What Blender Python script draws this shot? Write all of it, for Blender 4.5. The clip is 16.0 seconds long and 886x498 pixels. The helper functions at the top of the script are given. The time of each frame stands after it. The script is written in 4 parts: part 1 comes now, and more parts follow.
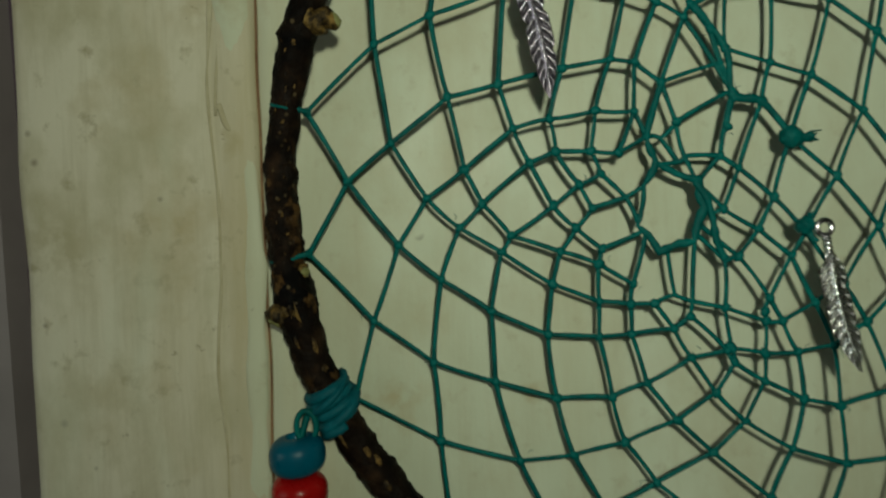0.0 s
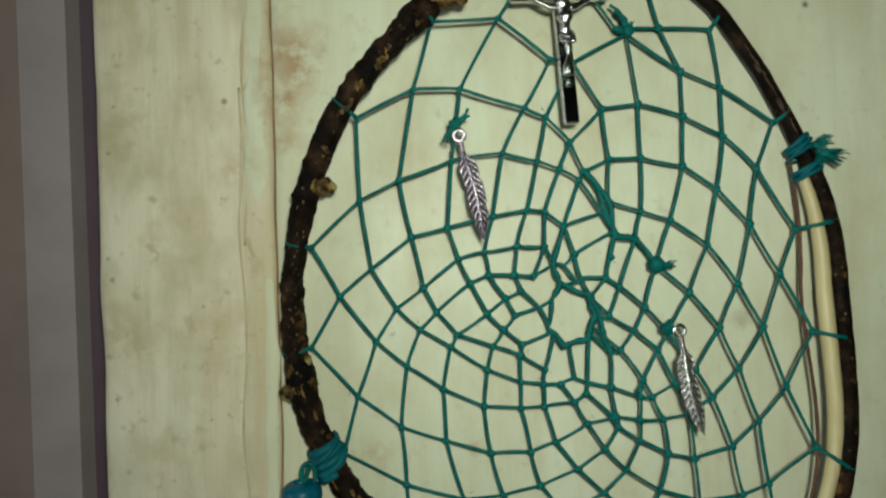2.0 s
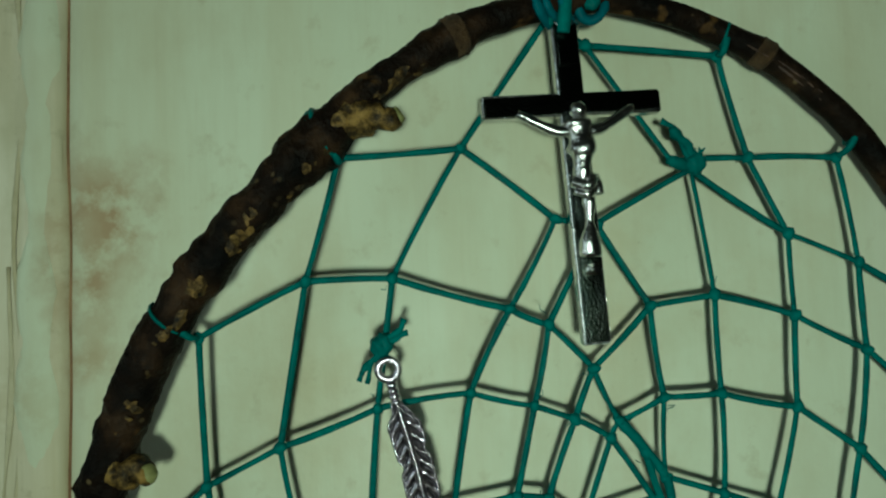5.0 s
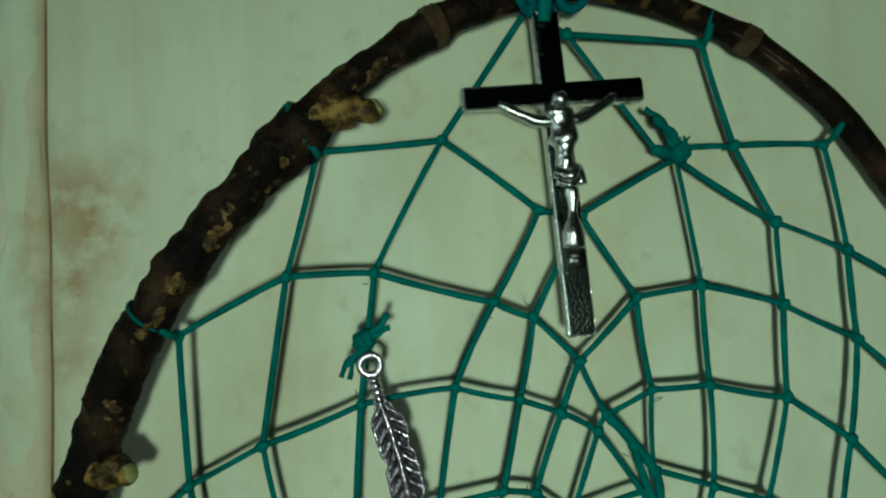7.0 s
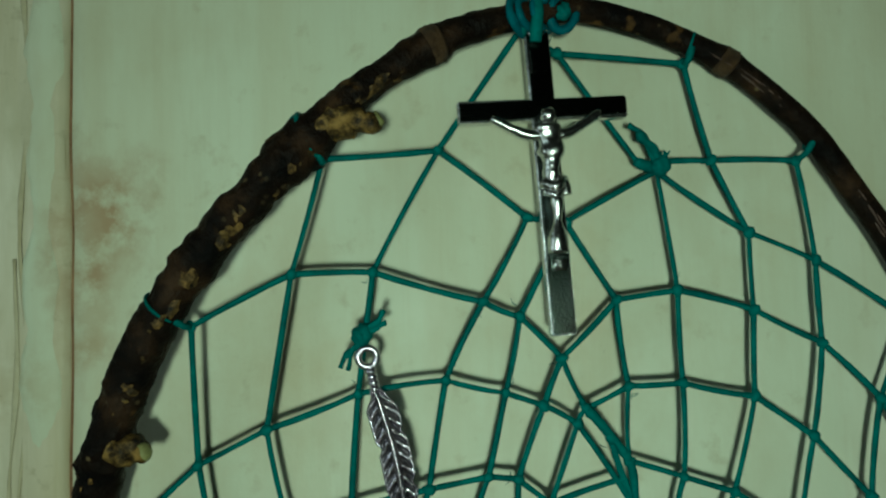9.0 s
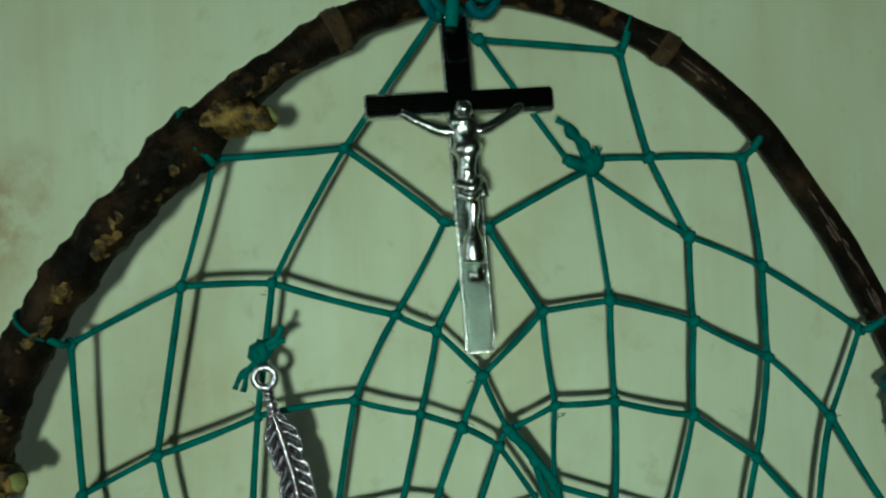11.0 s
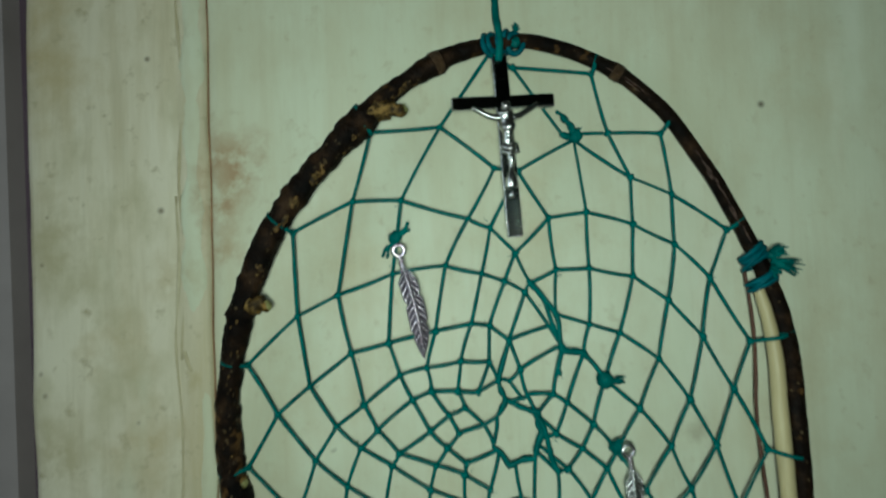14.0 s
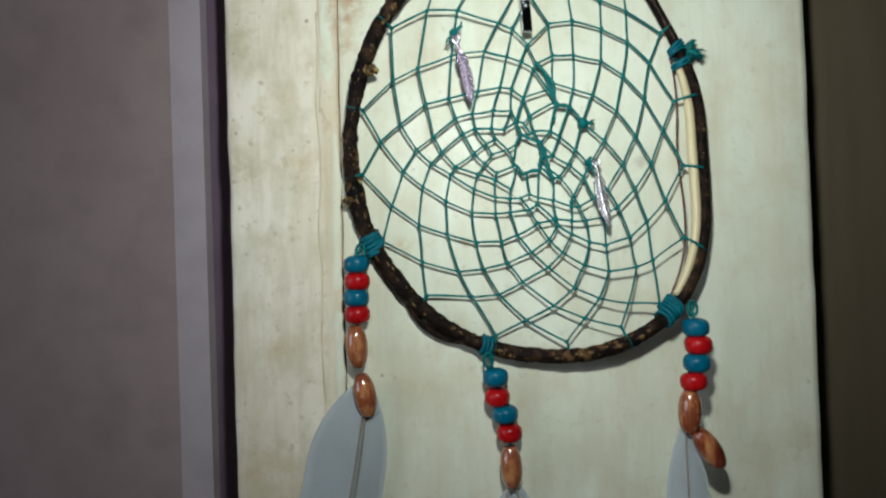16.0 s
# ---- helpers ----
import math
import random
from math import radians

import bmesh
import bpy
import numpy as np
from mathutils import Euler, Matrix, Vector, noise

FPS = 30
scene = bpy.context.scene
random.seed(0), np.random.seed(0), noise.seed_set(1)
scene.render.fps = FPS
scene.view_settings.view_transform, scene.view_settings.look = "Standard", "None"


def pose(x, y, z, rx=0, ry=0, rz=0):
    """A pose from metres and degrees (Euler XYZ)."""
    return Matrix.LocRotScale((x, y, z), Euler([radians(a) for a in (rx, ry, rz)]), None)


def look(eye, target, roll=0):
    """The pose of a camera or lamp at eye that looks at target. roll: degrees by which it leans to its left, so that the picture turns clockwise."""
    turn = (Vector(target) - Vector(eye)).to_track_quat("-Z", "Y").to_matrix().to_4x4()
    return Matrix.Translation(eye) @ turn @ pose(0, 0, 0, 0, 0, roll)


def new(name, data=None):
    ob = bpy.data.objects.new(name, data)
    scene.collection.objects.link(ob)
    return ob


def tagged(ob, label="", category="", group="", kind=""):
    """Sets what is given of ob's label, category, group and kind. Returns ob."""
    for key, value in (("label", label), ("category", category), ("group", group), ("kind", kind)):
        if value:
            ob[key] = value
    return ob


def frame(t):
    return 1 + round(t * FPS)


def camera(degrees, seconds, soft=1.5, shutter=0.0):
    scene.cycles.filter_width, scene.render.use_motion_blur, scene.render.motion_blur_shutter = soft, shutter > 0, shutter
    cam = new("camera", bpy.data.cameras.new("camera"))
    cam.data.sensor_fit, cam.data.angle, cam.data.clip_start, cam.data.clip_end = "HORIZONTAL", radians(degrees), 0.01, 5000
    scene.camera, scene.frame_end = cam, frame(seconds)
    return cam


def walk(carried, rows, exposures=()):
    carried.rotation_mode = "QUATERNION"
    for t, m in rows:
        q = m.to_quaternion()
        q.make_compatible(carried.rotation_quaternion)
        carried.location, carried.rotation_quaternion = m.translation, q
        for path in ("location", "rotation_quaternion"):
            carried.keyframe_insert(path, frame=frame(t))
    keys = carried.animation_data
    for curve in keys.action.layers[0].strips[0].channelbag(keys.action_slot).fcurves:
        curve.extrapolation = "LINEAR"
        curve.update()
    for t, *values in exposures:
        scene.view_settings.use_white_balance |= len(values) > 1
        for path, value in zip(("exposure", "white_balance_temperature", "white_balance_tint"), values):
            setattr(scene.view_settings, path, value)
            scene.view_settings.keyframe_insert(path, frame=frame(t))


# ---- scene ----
cam = camera(70.0, 16.0, soft=2.2, shutter=0.25)
PATH = [
    (0, (-0.01785, -0.10633, 1.48341), (-0.01738, 0.19326, 1.46758), -2.12),
    (0.5, (-0.01277, -0.12611, 1.47617), (-0.01146, 0.17358, 1.46278), -1.66),
    (1, (-0.00948, -0.14171, 1.47424), (-0.00509, 0.15808, 1.46389), -1.69),
    (1.5, (-0.01288, -0.14653, 1.48377), (-0.00778, 0.15333, 1.47604), -1.53),
    (2, (-0.01137, -0.14755, 1.50049), (-0.00641, 0.15240, 1.49887), -1.94),
    (2.5, (-0.01074, -0.14267, 1.51383), (-0.00525, 0.15728, 1.51365), -2.06),
    (3, (-0.00551, -0.13812, 1.52424), (-0.00161, 0.16179, 1.53058), -2.38),
    (3.5, (0.00223, -0.10515, 1.53322), (0.00985, 0.19468, 1.54008), -2.80),
    (3.7, (0.00083, -0.09856, 1.53346), (0.00906, 0.20070, 1.55280), -2.52),
    (5.8, (0.00714, -0.07993, 1.54075), (0.00746, 0.22006, 1.53969), -2.38),
    (6, (0.00862, -0.08088, 1.54080), (0.01043, 0.21911, 1.53945), -2.60),
    (6.5, (0.00758, -0.08153, 1.53750), (0.00879, 0.21844, 1.54112), -2.88),
    (7, (0.00470, -0.08066, 1.53739), (0.00610, 0.21928, 1.54354), -3.04),
    (7.5, (0.00471, -0.08196, 1.53931), (0.00584, 0.21798, 1.54483), -2.71),
    (8, (0.00925, -0.08576, 1.53874), (0.01131, 0.21418, 1.54417), -2.57),
    (8.2, (0.00700, -0.08926, 1.53782), (0.00983, 0.21069, 1.54200), -2.06),
    (10.3, (0.00569, -0.08196, 1.54020), (0.00217, 0.21795, 1.54639), -2.06),
    (10.5, (0.00771, -0.08232, 1.54302), (0.00430, 0.21766, 1.54421), -1.96),
    (11, (0.01736, -0.07908, 1.54096), (0.01748, 0.22090, 1.53708), -2.02),
    (11.5, (0.01834, -0.07739, 1.53945), (0.01497, 0.22259, 1.53769), -2.15),
    (12, (0.01925, -0.08377, 1.54152), (0.01073, 0.21610, 1.53949), -1.51),
    (12.5, (0.02249, -0.08813, 1.54319), (0.01133, 0.21164, 1.53950), -1.43),
    (13, (0.02011, -0.10275, 1.54442), (0.00359, 0.19679, 1.54333), -1.92),
    (13.5, (0.00556, -0.11928, 1.54169), (-0.00379, 0.18057, 1.54347), -1.59),
    (14, (0.00412, -0.14314, 1.52478), (0.00669, 0.15684, 1.52601), -2.13),
    (14.5, (-0.00376, -0.17502, 1.50102), (0.00009, 0.12495, 1.49927), -1.64),
    (15, (-0.01510, -0.20152, 1.48466), (-0.01075, 0.09845, 1.48410), -2.01),
    (15.5, (-0.01461, -0.21765, 1.46974), (-0.01142, 0.08233, 1.46862), -1.75),
    (16, (-0.01049, -0.23165, 1.44939), (-0.01176, 0.06835, 1.44994), -1.73),
]
EXPOSURES = [(0, -0.72, 7000, -6), (0.5, -0.2, 6900, 1), (1, 0.05, 6800, 1), (1.5, 0.2, 6750, 2), (2, 0.04, 6700, 1), (2.5, 0.0, 6550, 2), (3, -0.13, 6480, -2), (3.5, -0.17, 6400, -6),
             (5.8, -0.6, 6050, -25), (11, -0.56, 6000, -25), (12, -0.68, 6000, -25), (12.5, -0.6, 6000, -22), (13.5, -0.42, 6000, -13), (14, -0.3, 5900, -8), (14.5, -0.02, 5800, -3), (15, 0.35, 5800, 8),
             (15.5, 0.54, 5820, 12), (16, 0.68, 5850, 15)]
walk(cam, [(t, look(eye, target, roll)) for t, eye, target, roll in PATH], EXPOSURES)

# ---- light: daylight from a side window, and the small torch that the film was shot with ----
world = bpy.data.worlds.new("world")
scene.world = world
world.use_nodes = True
wn = world.node_tree.nodes
sky = wn.new("ShaderNodeTexSky")
sky.sky_type, sky.sun_disc = "NISHITA", False
sky.sun_elevation, sky.sun_rotation = radians(35), radians(120)
world.node_tree.links.new(sky.outputs[0], wn["Background"].inputs[0])
wn["Background"].inputs[1].default_value = 0.08

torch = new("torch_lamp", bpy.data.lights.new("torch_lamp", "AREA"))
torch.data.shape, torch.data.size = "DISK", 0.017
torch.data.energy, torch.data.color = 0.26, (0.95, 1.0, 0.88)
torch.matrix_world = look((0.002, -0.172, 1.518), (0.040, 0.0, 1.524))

window_light = new("window_daylight", bpy.data.lights.new("window_daylight", "AREA"))
window_light.data.shape, window_light.data.size, window_light.data.size_y = "RECTANGLE", 0.95, 0.95
window_light.data.energy, window_light.data.color = 5.2, (0.95, 0.98, 1.0)
window_light.matrix_world = look((-1.58, -0.95, 1.65), (0.0, 0.0, 1.45))


# ---- materials ----
def mat(name, rough=0.5, metal=0.0, spec=0.5):
    m = bpy.data.materials.new(name)
    m.use_nodes = True
    b = m.node_tree.nodes["Principled BSDF"]
    b.inputs["Roughness"].default_value = rough
    b.inputs["Metallic"].default_value = metal
    b.inputs["Specular IOR Level"].default_value = spec
    return m, m.node_tree.nodes, m.node_tree.links, b


def coords(nodes, links, scale=(1, 1, 1), kind="Object"):
    c, mp = nodes.new("ShaderNodeTexCoord"), nodes.new("ShaderNodeMapping")
    mp.inputs["Scale"].default_value = scale
    links.new(c.outputs[kind], mp.inputs["Vector"])
    return mp.outputs[0]


def noise_tex(nodes, links, vec, scale, detail=4, rough=0.55):
    n = nodes.new("ShaderNodeTexNoise")
    n.inputs["Scale"].default_value, n.inputs["Detail"].default_value, n.inputs["Roughness"].default_value = scale, detail, rough
    links.new(vec, n.inputs["Vector"])
    return n.outputs["Fac"]


def ramp(nodes, links, fac, stops):
    r = nodes.new("ShaderNodeValToRGB")
    while len(r.color_ramp.elements) < len(stops):
        r.color_ramp.elements.new(0.5)
    for e, (p, c) in zip(r.color_ramp.elements, stops):
        e.position = p
        e.color = (*c, 1) if len(c) == 3 else c
    links.new(fac, r.inputs[0])
    return r.outputs[0]


def mix(nodes, links, fac, a, b, how="MIX"):
    m = nodes.new("ShaderNodeMix")
    m.data_type, m.blend_type = "RGBA", how
    for sock, v in ((m.inputs[0], fac), (m.inputs[6], a), (m.inputs[7], b)):
        if isinstance(v, (int, float)):
            sock.default_value = v
        elif isinstance(v, tuple):
            sock.default_value = (*v, 1)
        else:
            links.new(v, sock)
    return m.outputs[2]


def bump(nodes, links, bsdf, height, strength, distance):
    b = nodes.new("ShaderNodeBump")
    b.inputs["Strength"].default_value, b.inputs["Distance"].default_value = strength, distance
    links.new(height, b.inputs["Height"])
    links.new(b.outputs[0], bsdf.inputs["Normal"])


def grey(v):
    return (v, v, v)


def make_paint(name, dirt, tone_a, tone_b):
    """Old cream-green gloss paint on wood: runs, brown stains, specks and rubbed patches."""
    m, n, l, b = mat(name, 0.55, 0, 0.3)
    vec = coords(n, l)
    tall = coords(n, l, (1, 1, 0.12))
    base = ramp(n, l, noise_tex(n, l, vec, 14, 5), [(0.3, tone_a), (0.7, tone_b)])
    streak = ramp(n, l, noise_tex(n, l, tall, 55, 6, 0.65), [(0.44, grey(0)), (0.74, grey(0.34 * dirt))])
    base = mix(n, l, streak, base, (0.50, 0.42, 0.26))
    blot = ramp(n, l, noise_tex(n, l, vec, 26, 6, 0.65), [(0.52, grey(0)), (0.80, grey(0.5 * dirt))])
    base = mix(n, l, blot, base, (0.47, 0.38, 0.22))
    fine = ramp(n, l, noise_tex(n, l, vec, 240, 4, 0.6), [(0.60, grey(0)), (0.76, grey(0.32 * dirt))])
    base = mix(n, l, fine, base, (0.42, 0.36, 0.24))
    cloud = ramp(n, l, noise_tex(n, l, coords(n, l, (1, 1, 0.6)), 75, 5, 0.62), [(0.46, grey(0)), (0.70, grey(0.30 * dirt))])
    base = mix(n, l, cloud, base, (0.50, 0.45, 0.31))
    flaky = ramp(n, l, noise_tex(n, l, vec, 210, 5, 0.6), [(0.40, grey(0.05)), (0.56, grey(1))])
    # single stains: x, z in mm, radius in mm, strength
    pos = n.new("ShaderNodeNewGeometry").outputs["Position"]
    wob = n.new("ShaderNodeTexNoise")
    wob.inputs["Scale"].default_value, wob.inputs["Detail"].default_value = 150, 5
    l.new(vec, wob.inputs["Vector"])
    shift = n.new("ShaderNodeVectorMath")
    shift.operation = "MULTIPLY_ADD"
    shift.inputs[1].default_value, shift.inputs[2].default_value = (0.011, 0, 0.016), (-0.0055, 0, -0.008)
    l.new(wob.outputs["Color"], shift.inputs[0])
    moved = n.new("ShaderNodeVectorMath")
    l.new(pos, moved.inputs[0])
    l.new(shift.outputs[0], moved.inputs[1])
    for x, z, r, s, col in STAINS:
        dist = n.new("ShaderNodeVectorMath")
        dist.operation = "DISTANCE"
        dist.inputs[1].default_value = (x / 1000, board_y(x, z) / 1000, 1.5 + z / 1000)
        l.new(moved.outputs[0] if r > 1.2 else pos, dist.inputs[0])
        fall = n.new("ShaderNodeMapRange")
        fall.inputs[1].default_value, fall.inputs[2].default_value = r * 0.0002, r * 0.0013
        fall.inputs[3].default_value, fall.inputs[4].default_value = s, 0.0
        l.new(dist.outputs["Value"], fall.inputs[0])
        base = mix(n, l, mix(n, l, 1.0, fall.outputs[0], flaky, "MULTIPLY") if r > 3.7 else fall.outputs[0], base, col)
    # fine brown runs and rubbed grain that follow the wood
    grain = ramp(n, l, noise_tex(n, l, coords(n, l, (1, 1, 0.05)), 260, 5, 0.7), [(0.5, grey(0)), (0.8, grey(0.2 * dirt))])
    base = mix(n, l, grain, base, (0.46, 0.40, 0.27))
    pale = ramp(n, l, noise_tex(n, l, coords(n, l, (1, 1, 0.3)), 40, 4, 0.6), [(0.55, grey(0)), (0.72, grey(0.5))])
    base = mix(n, l, pale, base, (0.74, 0.76, 0.64))
    chip = ramp(n, l, noise_tex(n, l, vec, 330, 5, 0.7), [(0.66, grey(0)), (0.70, grey(0.22 * dirt))])
    base = mix(n, l, mix(n, l, 1.0, chip, ramp(n, l, noise_tex(n, l, vec, 30, 3), [(0.5, grey(0)), (0.62, grey(1))]), "MULTIPLY"), base, (0.27, 0.21, 0.13))
    spk = n.new("ShaderNodeTexVoronoi")
    spk.inputs["Scale"].default_value = 62
    l.new(vec, spk.inputs["Vector"])
    dots = ramp(n, l, spk.outputs["Distance"], [(0.0, grey(0.85)), (0.045, grey(0.7)), (0.07, grey(0))])
    rare = ramp(n, l, noise_tex(n, l, vec, 33, 2), [(0.55, grey(0)), (0.6, grey(1))])
    base = mix(n, l, mix(n, l, 1.0, dots, rare, "MULTIPLY"), base, (0.10, 0.07, 0.04))
    l.new(base, b.inputs["Base Color"])
    l.new(ramp(n, l, noise_tex(n, l, vec, 60, 4), [(0.3, grey(0.42)), (0.7, grey(0.68))]), b.inputs["Roughness"])
    hgt = mix(n, l, 0.4, noise_tex(n, l, tall, 120, 5, 0.6), noise_tex(n, l, vec, 420, 4))
    bump(n, l, b, hgt, 0.35, 0.0006)
    return m


def make_plain(name, a, c, scale, rough, spec=0.3, stretch=(1, 1, 1), bstr=0.2, bdist=0.0008):
    m, n, l, b = mat(name, rough, 0, spec)
    vec = coords(n, l, stretch)
    f = noise_tex(n, l, vec, scale, 6, 0.6)
    col = ramp(n, l, f, [(0.3, a), (0.7, c)])
    col = mix(n, l, ramp(n, l, noise_tex(n, l, vec, scale * 7, 4), [(0.45, grey(0)), (0.8, grey(0.35))]), col, tuple(v * 0.55 for v in a))
    l.new(col, b.inputs["Base Color"])
    bump(n, l, b, noise_tex(n, l, vec, scale * 9, 4), bstr, bdist)
    return m


def make_bark():
    m, n, l, b = mat("twig_bark", 0.6, 0, 0.09)
    vec = coords(n, l)
    c = ramp(n, l, noise_tex(n, l, vec, 160, 5, 0.6), [(0.34, (0.0012, 0.0008, 0.0007)), (0.52, (0.0082, 0.0042, 0.0023)), (0.76, (0.052, 0.027, 0.0135))])
    scar = ramp(n, l, noise_tex(n, l, vec, 230, 3, 0.5), [(0.60, grey(0)), (0.66, grey(0.6))])
    where = ramp(n, l, noise_tex(n, l, vec, 60, 2), [(0.44, grey(0)), (0.54, grey(1))])
    c = mix(n, l, mix(n, l, 1.0, scar, where, "MULTIPLY"), c, (0.15, 0.078, 0.027))
    vor = n.new("ShaderNodeTexVoronoi")
    vor.inputs["Scale"].default_value = 420
    l.new(vec, vor.inputs["Vector"])
    pores = ramp(n, l, vor.outputs["Distance"], [(0.0, grey(0.5)), (0.12, grey(0.3)), (0.18, grey(0))])
    c = mix(n, l, mix(n, l, 1.0, pores, where, "MULTIPLY"), c, (0.24, 0.17, 0.09))
    l.new(c, b.inputs["Base Color"])
    l.new(ramp(n, l, noise_tex(n, l, vec, 300, 3), [(0.3, grey(0.42)), (0.7, grey(0.82))]), b.inputs["Roughness"])
    bump(n, l, b, mix(n, l, 0.5, noise_tex(n, l, vec, 260, 6, 0.7), noise_tex(n, l, vec, 900, 3)), 0.9, 0.0011)
    return m


def make_worn(name, gold, pits, scale):
    """Bare wood showing through dark bark in flecks, pitted."""
    m, n, l, b = mat(name, 0.6, 0, 0.2)
    vec = coords(n, l)
    c = ramp(n, l, noise_tex(n, l, vec, scale, 6, 0.72), [(0.40, (0.003, 0.0017, 0.001)), (0.50, tuple(v * 0.3 for v in gold)), (0.60, gold), (0.75, tuple(v * 1.5 for v in gold))])
    vor = n.new("ShaderNodeTexVoronoi")
    vor.inputs["Scale"].default_value = scale * 2.1
    l.new(vec, vor.inputs["Vector"])
    c = mix(n, l, ramp(n, l, vor.outputs["Distance"], [(0.0, grey(pits)), (0.22, grey(pits * 0.8)), (0.34, grey(0))]), c, (0.006, 0.003, 0.0015))
    l.new(c, b.inputs["Base Color"])
    bump(n, l, b, mix(n, l, 0.5, noise_tex(n, l, vec, scale, 6, 0.7), vor.outputs["Distance"]), 0.8, 0.0009)
    return m


def make_cord(name, dark, light):
    m, n, l, b = mat(name, 0.55, 0, 0.14)
    vec = coords(n, l)
    c = ramp(n, l, noise_tex(n, l, vec, 320, 4), [(0.3, dark), (0.7, light)])
    c = mix(n, l, ramp(n, l, noise_tex(n, l, vec, 1900, 3, 0.7), [(0.5, grey(0)), (0.75, grey(0.45))]), c, tuple(v * 0.4 for v in dark))
    l.new(c, b.inputs["Base Color"])
    bump(n, l, b, noise_tex(n, l, vec, 2600, 3), 0.5, 0.0002)
    return m


def make_gloss(name, a, c, scale=180, rough=0.22):
    m, n, l, b = mat(name, rough, 0, 0.22)
    vec = coords(n, l)
    l.new(ramp(n, l, noise_tex(n, l, vec, scale, 4), [(0.3, a), (0.7, c)]), b.inputs["Base Color"])
    l.new(ramp(n, l, noise_tex(n, l, vec, 500, 3), [(0.3, grey(rough * 0.8)), (0.7, grey(rough * 1.5))]), b.inputs["Roughness"])
    bump(n, l, b, noise_tex(n, l, vec, 260, 3), 0.12, 0.0004)
    return m


def make_wood_bead():
    m, n, l, b = mat("lacquered_wood", 0.18, 0, 0.5)
    vec = coords(n, l, (1, 1, 0.22))
    info = n.new("ShaderNodeObjectInfo")
    c = ramp(n, l, noise_tex(n, l, vec, 240, 5, 0.7), [(0.34, (0.075, 0.014, 0.006)), (0.48, (0.21, 0.052, 0.018)), (0.62, (0.42, 0.18, 0.07))])
    blot = ramp(n, l, noise_tex(n, l, coords(n, l), 150, 4, 0.6), [(0.48, grey(0)), (0.6, grey(0.8))])
    c = mix(n, l, blot, c, (0.15, 0.032, 0.014))
    pale = ramp(n, l, info.outputs["Random"], [(0.3, grey(0)), (0.9, grey(0.3))])
    c = mix(n, l, pale, c, (0.36, 0.16, 0.07))
    l.new(c, b.inputs["Base Color"])
    b.inputs["Coat Weight"].default_value = 0.5
    b.inputs["Coat Roughness"].default_value = 0.12
    return m


def make_metal(name, tone, rough, grain, bstr):
    m, n, l, b = mat(name, rough, 1.0)
    vec = coords(n, l)
    l.new(ramp(n, l, noise_tex(n, l, vec, grain, 4), [(0.3, tuple(v * 0.75 for v in tone)), (0.7, tone)]), b.inputs["Base Color"])
    bump(n, l, b, noise_tex(n, l, vec, grain * 2, 3), bstr, 0.0003)
    return m


def make_feather():
    m, n, l, b = mat("feather_vane", 0.75, 0, 0.2)
    vec = coords(n, l, (1, 1, 1), "UV")
    w = n.new("ShaderNodeTexWave")
    w.inputs["Scale"].default_value, w.inputs["Distortion"].default_value = 34, 6.0
    w.bands_direction = "DIAGONAL"
    l.new(vec, w.inputs["Vector"])
    c = ramp(n, l, w.outputs["Fac"], [(0.0, (0.52, 0.555, 0.56)), (1.0, (0.565, 0.60, 0.60))])
    c = mix(n, l, ramp(n, l, noise_tex(n, l, vec, 5, 4), [(0.4, grey(0)), (0.8, grey(0.35))]), c, (0.40, 0.43, 0.43))
    l.new(c, b.inputs["Base Color"])
    b.inputs["Transmission Weight"].default_value = 0.0
    b.inputs["Subsurface Weight"].default_value = 0.0
    bump(n, l, b, w.outputs["Fac"], 0.12, 0.0001)
    return m


FACE, SLOPE, LEAN = 4.9, 0.0229, 0.0365  # the board's face behind the web's middle, in mm, and how it leans along x and z


def board_y(x, z):
    """Depth of the board's face, all in mm."""
    return FACE + SLOPE * x + LEAN * max(-170.0, min(140.0, z))


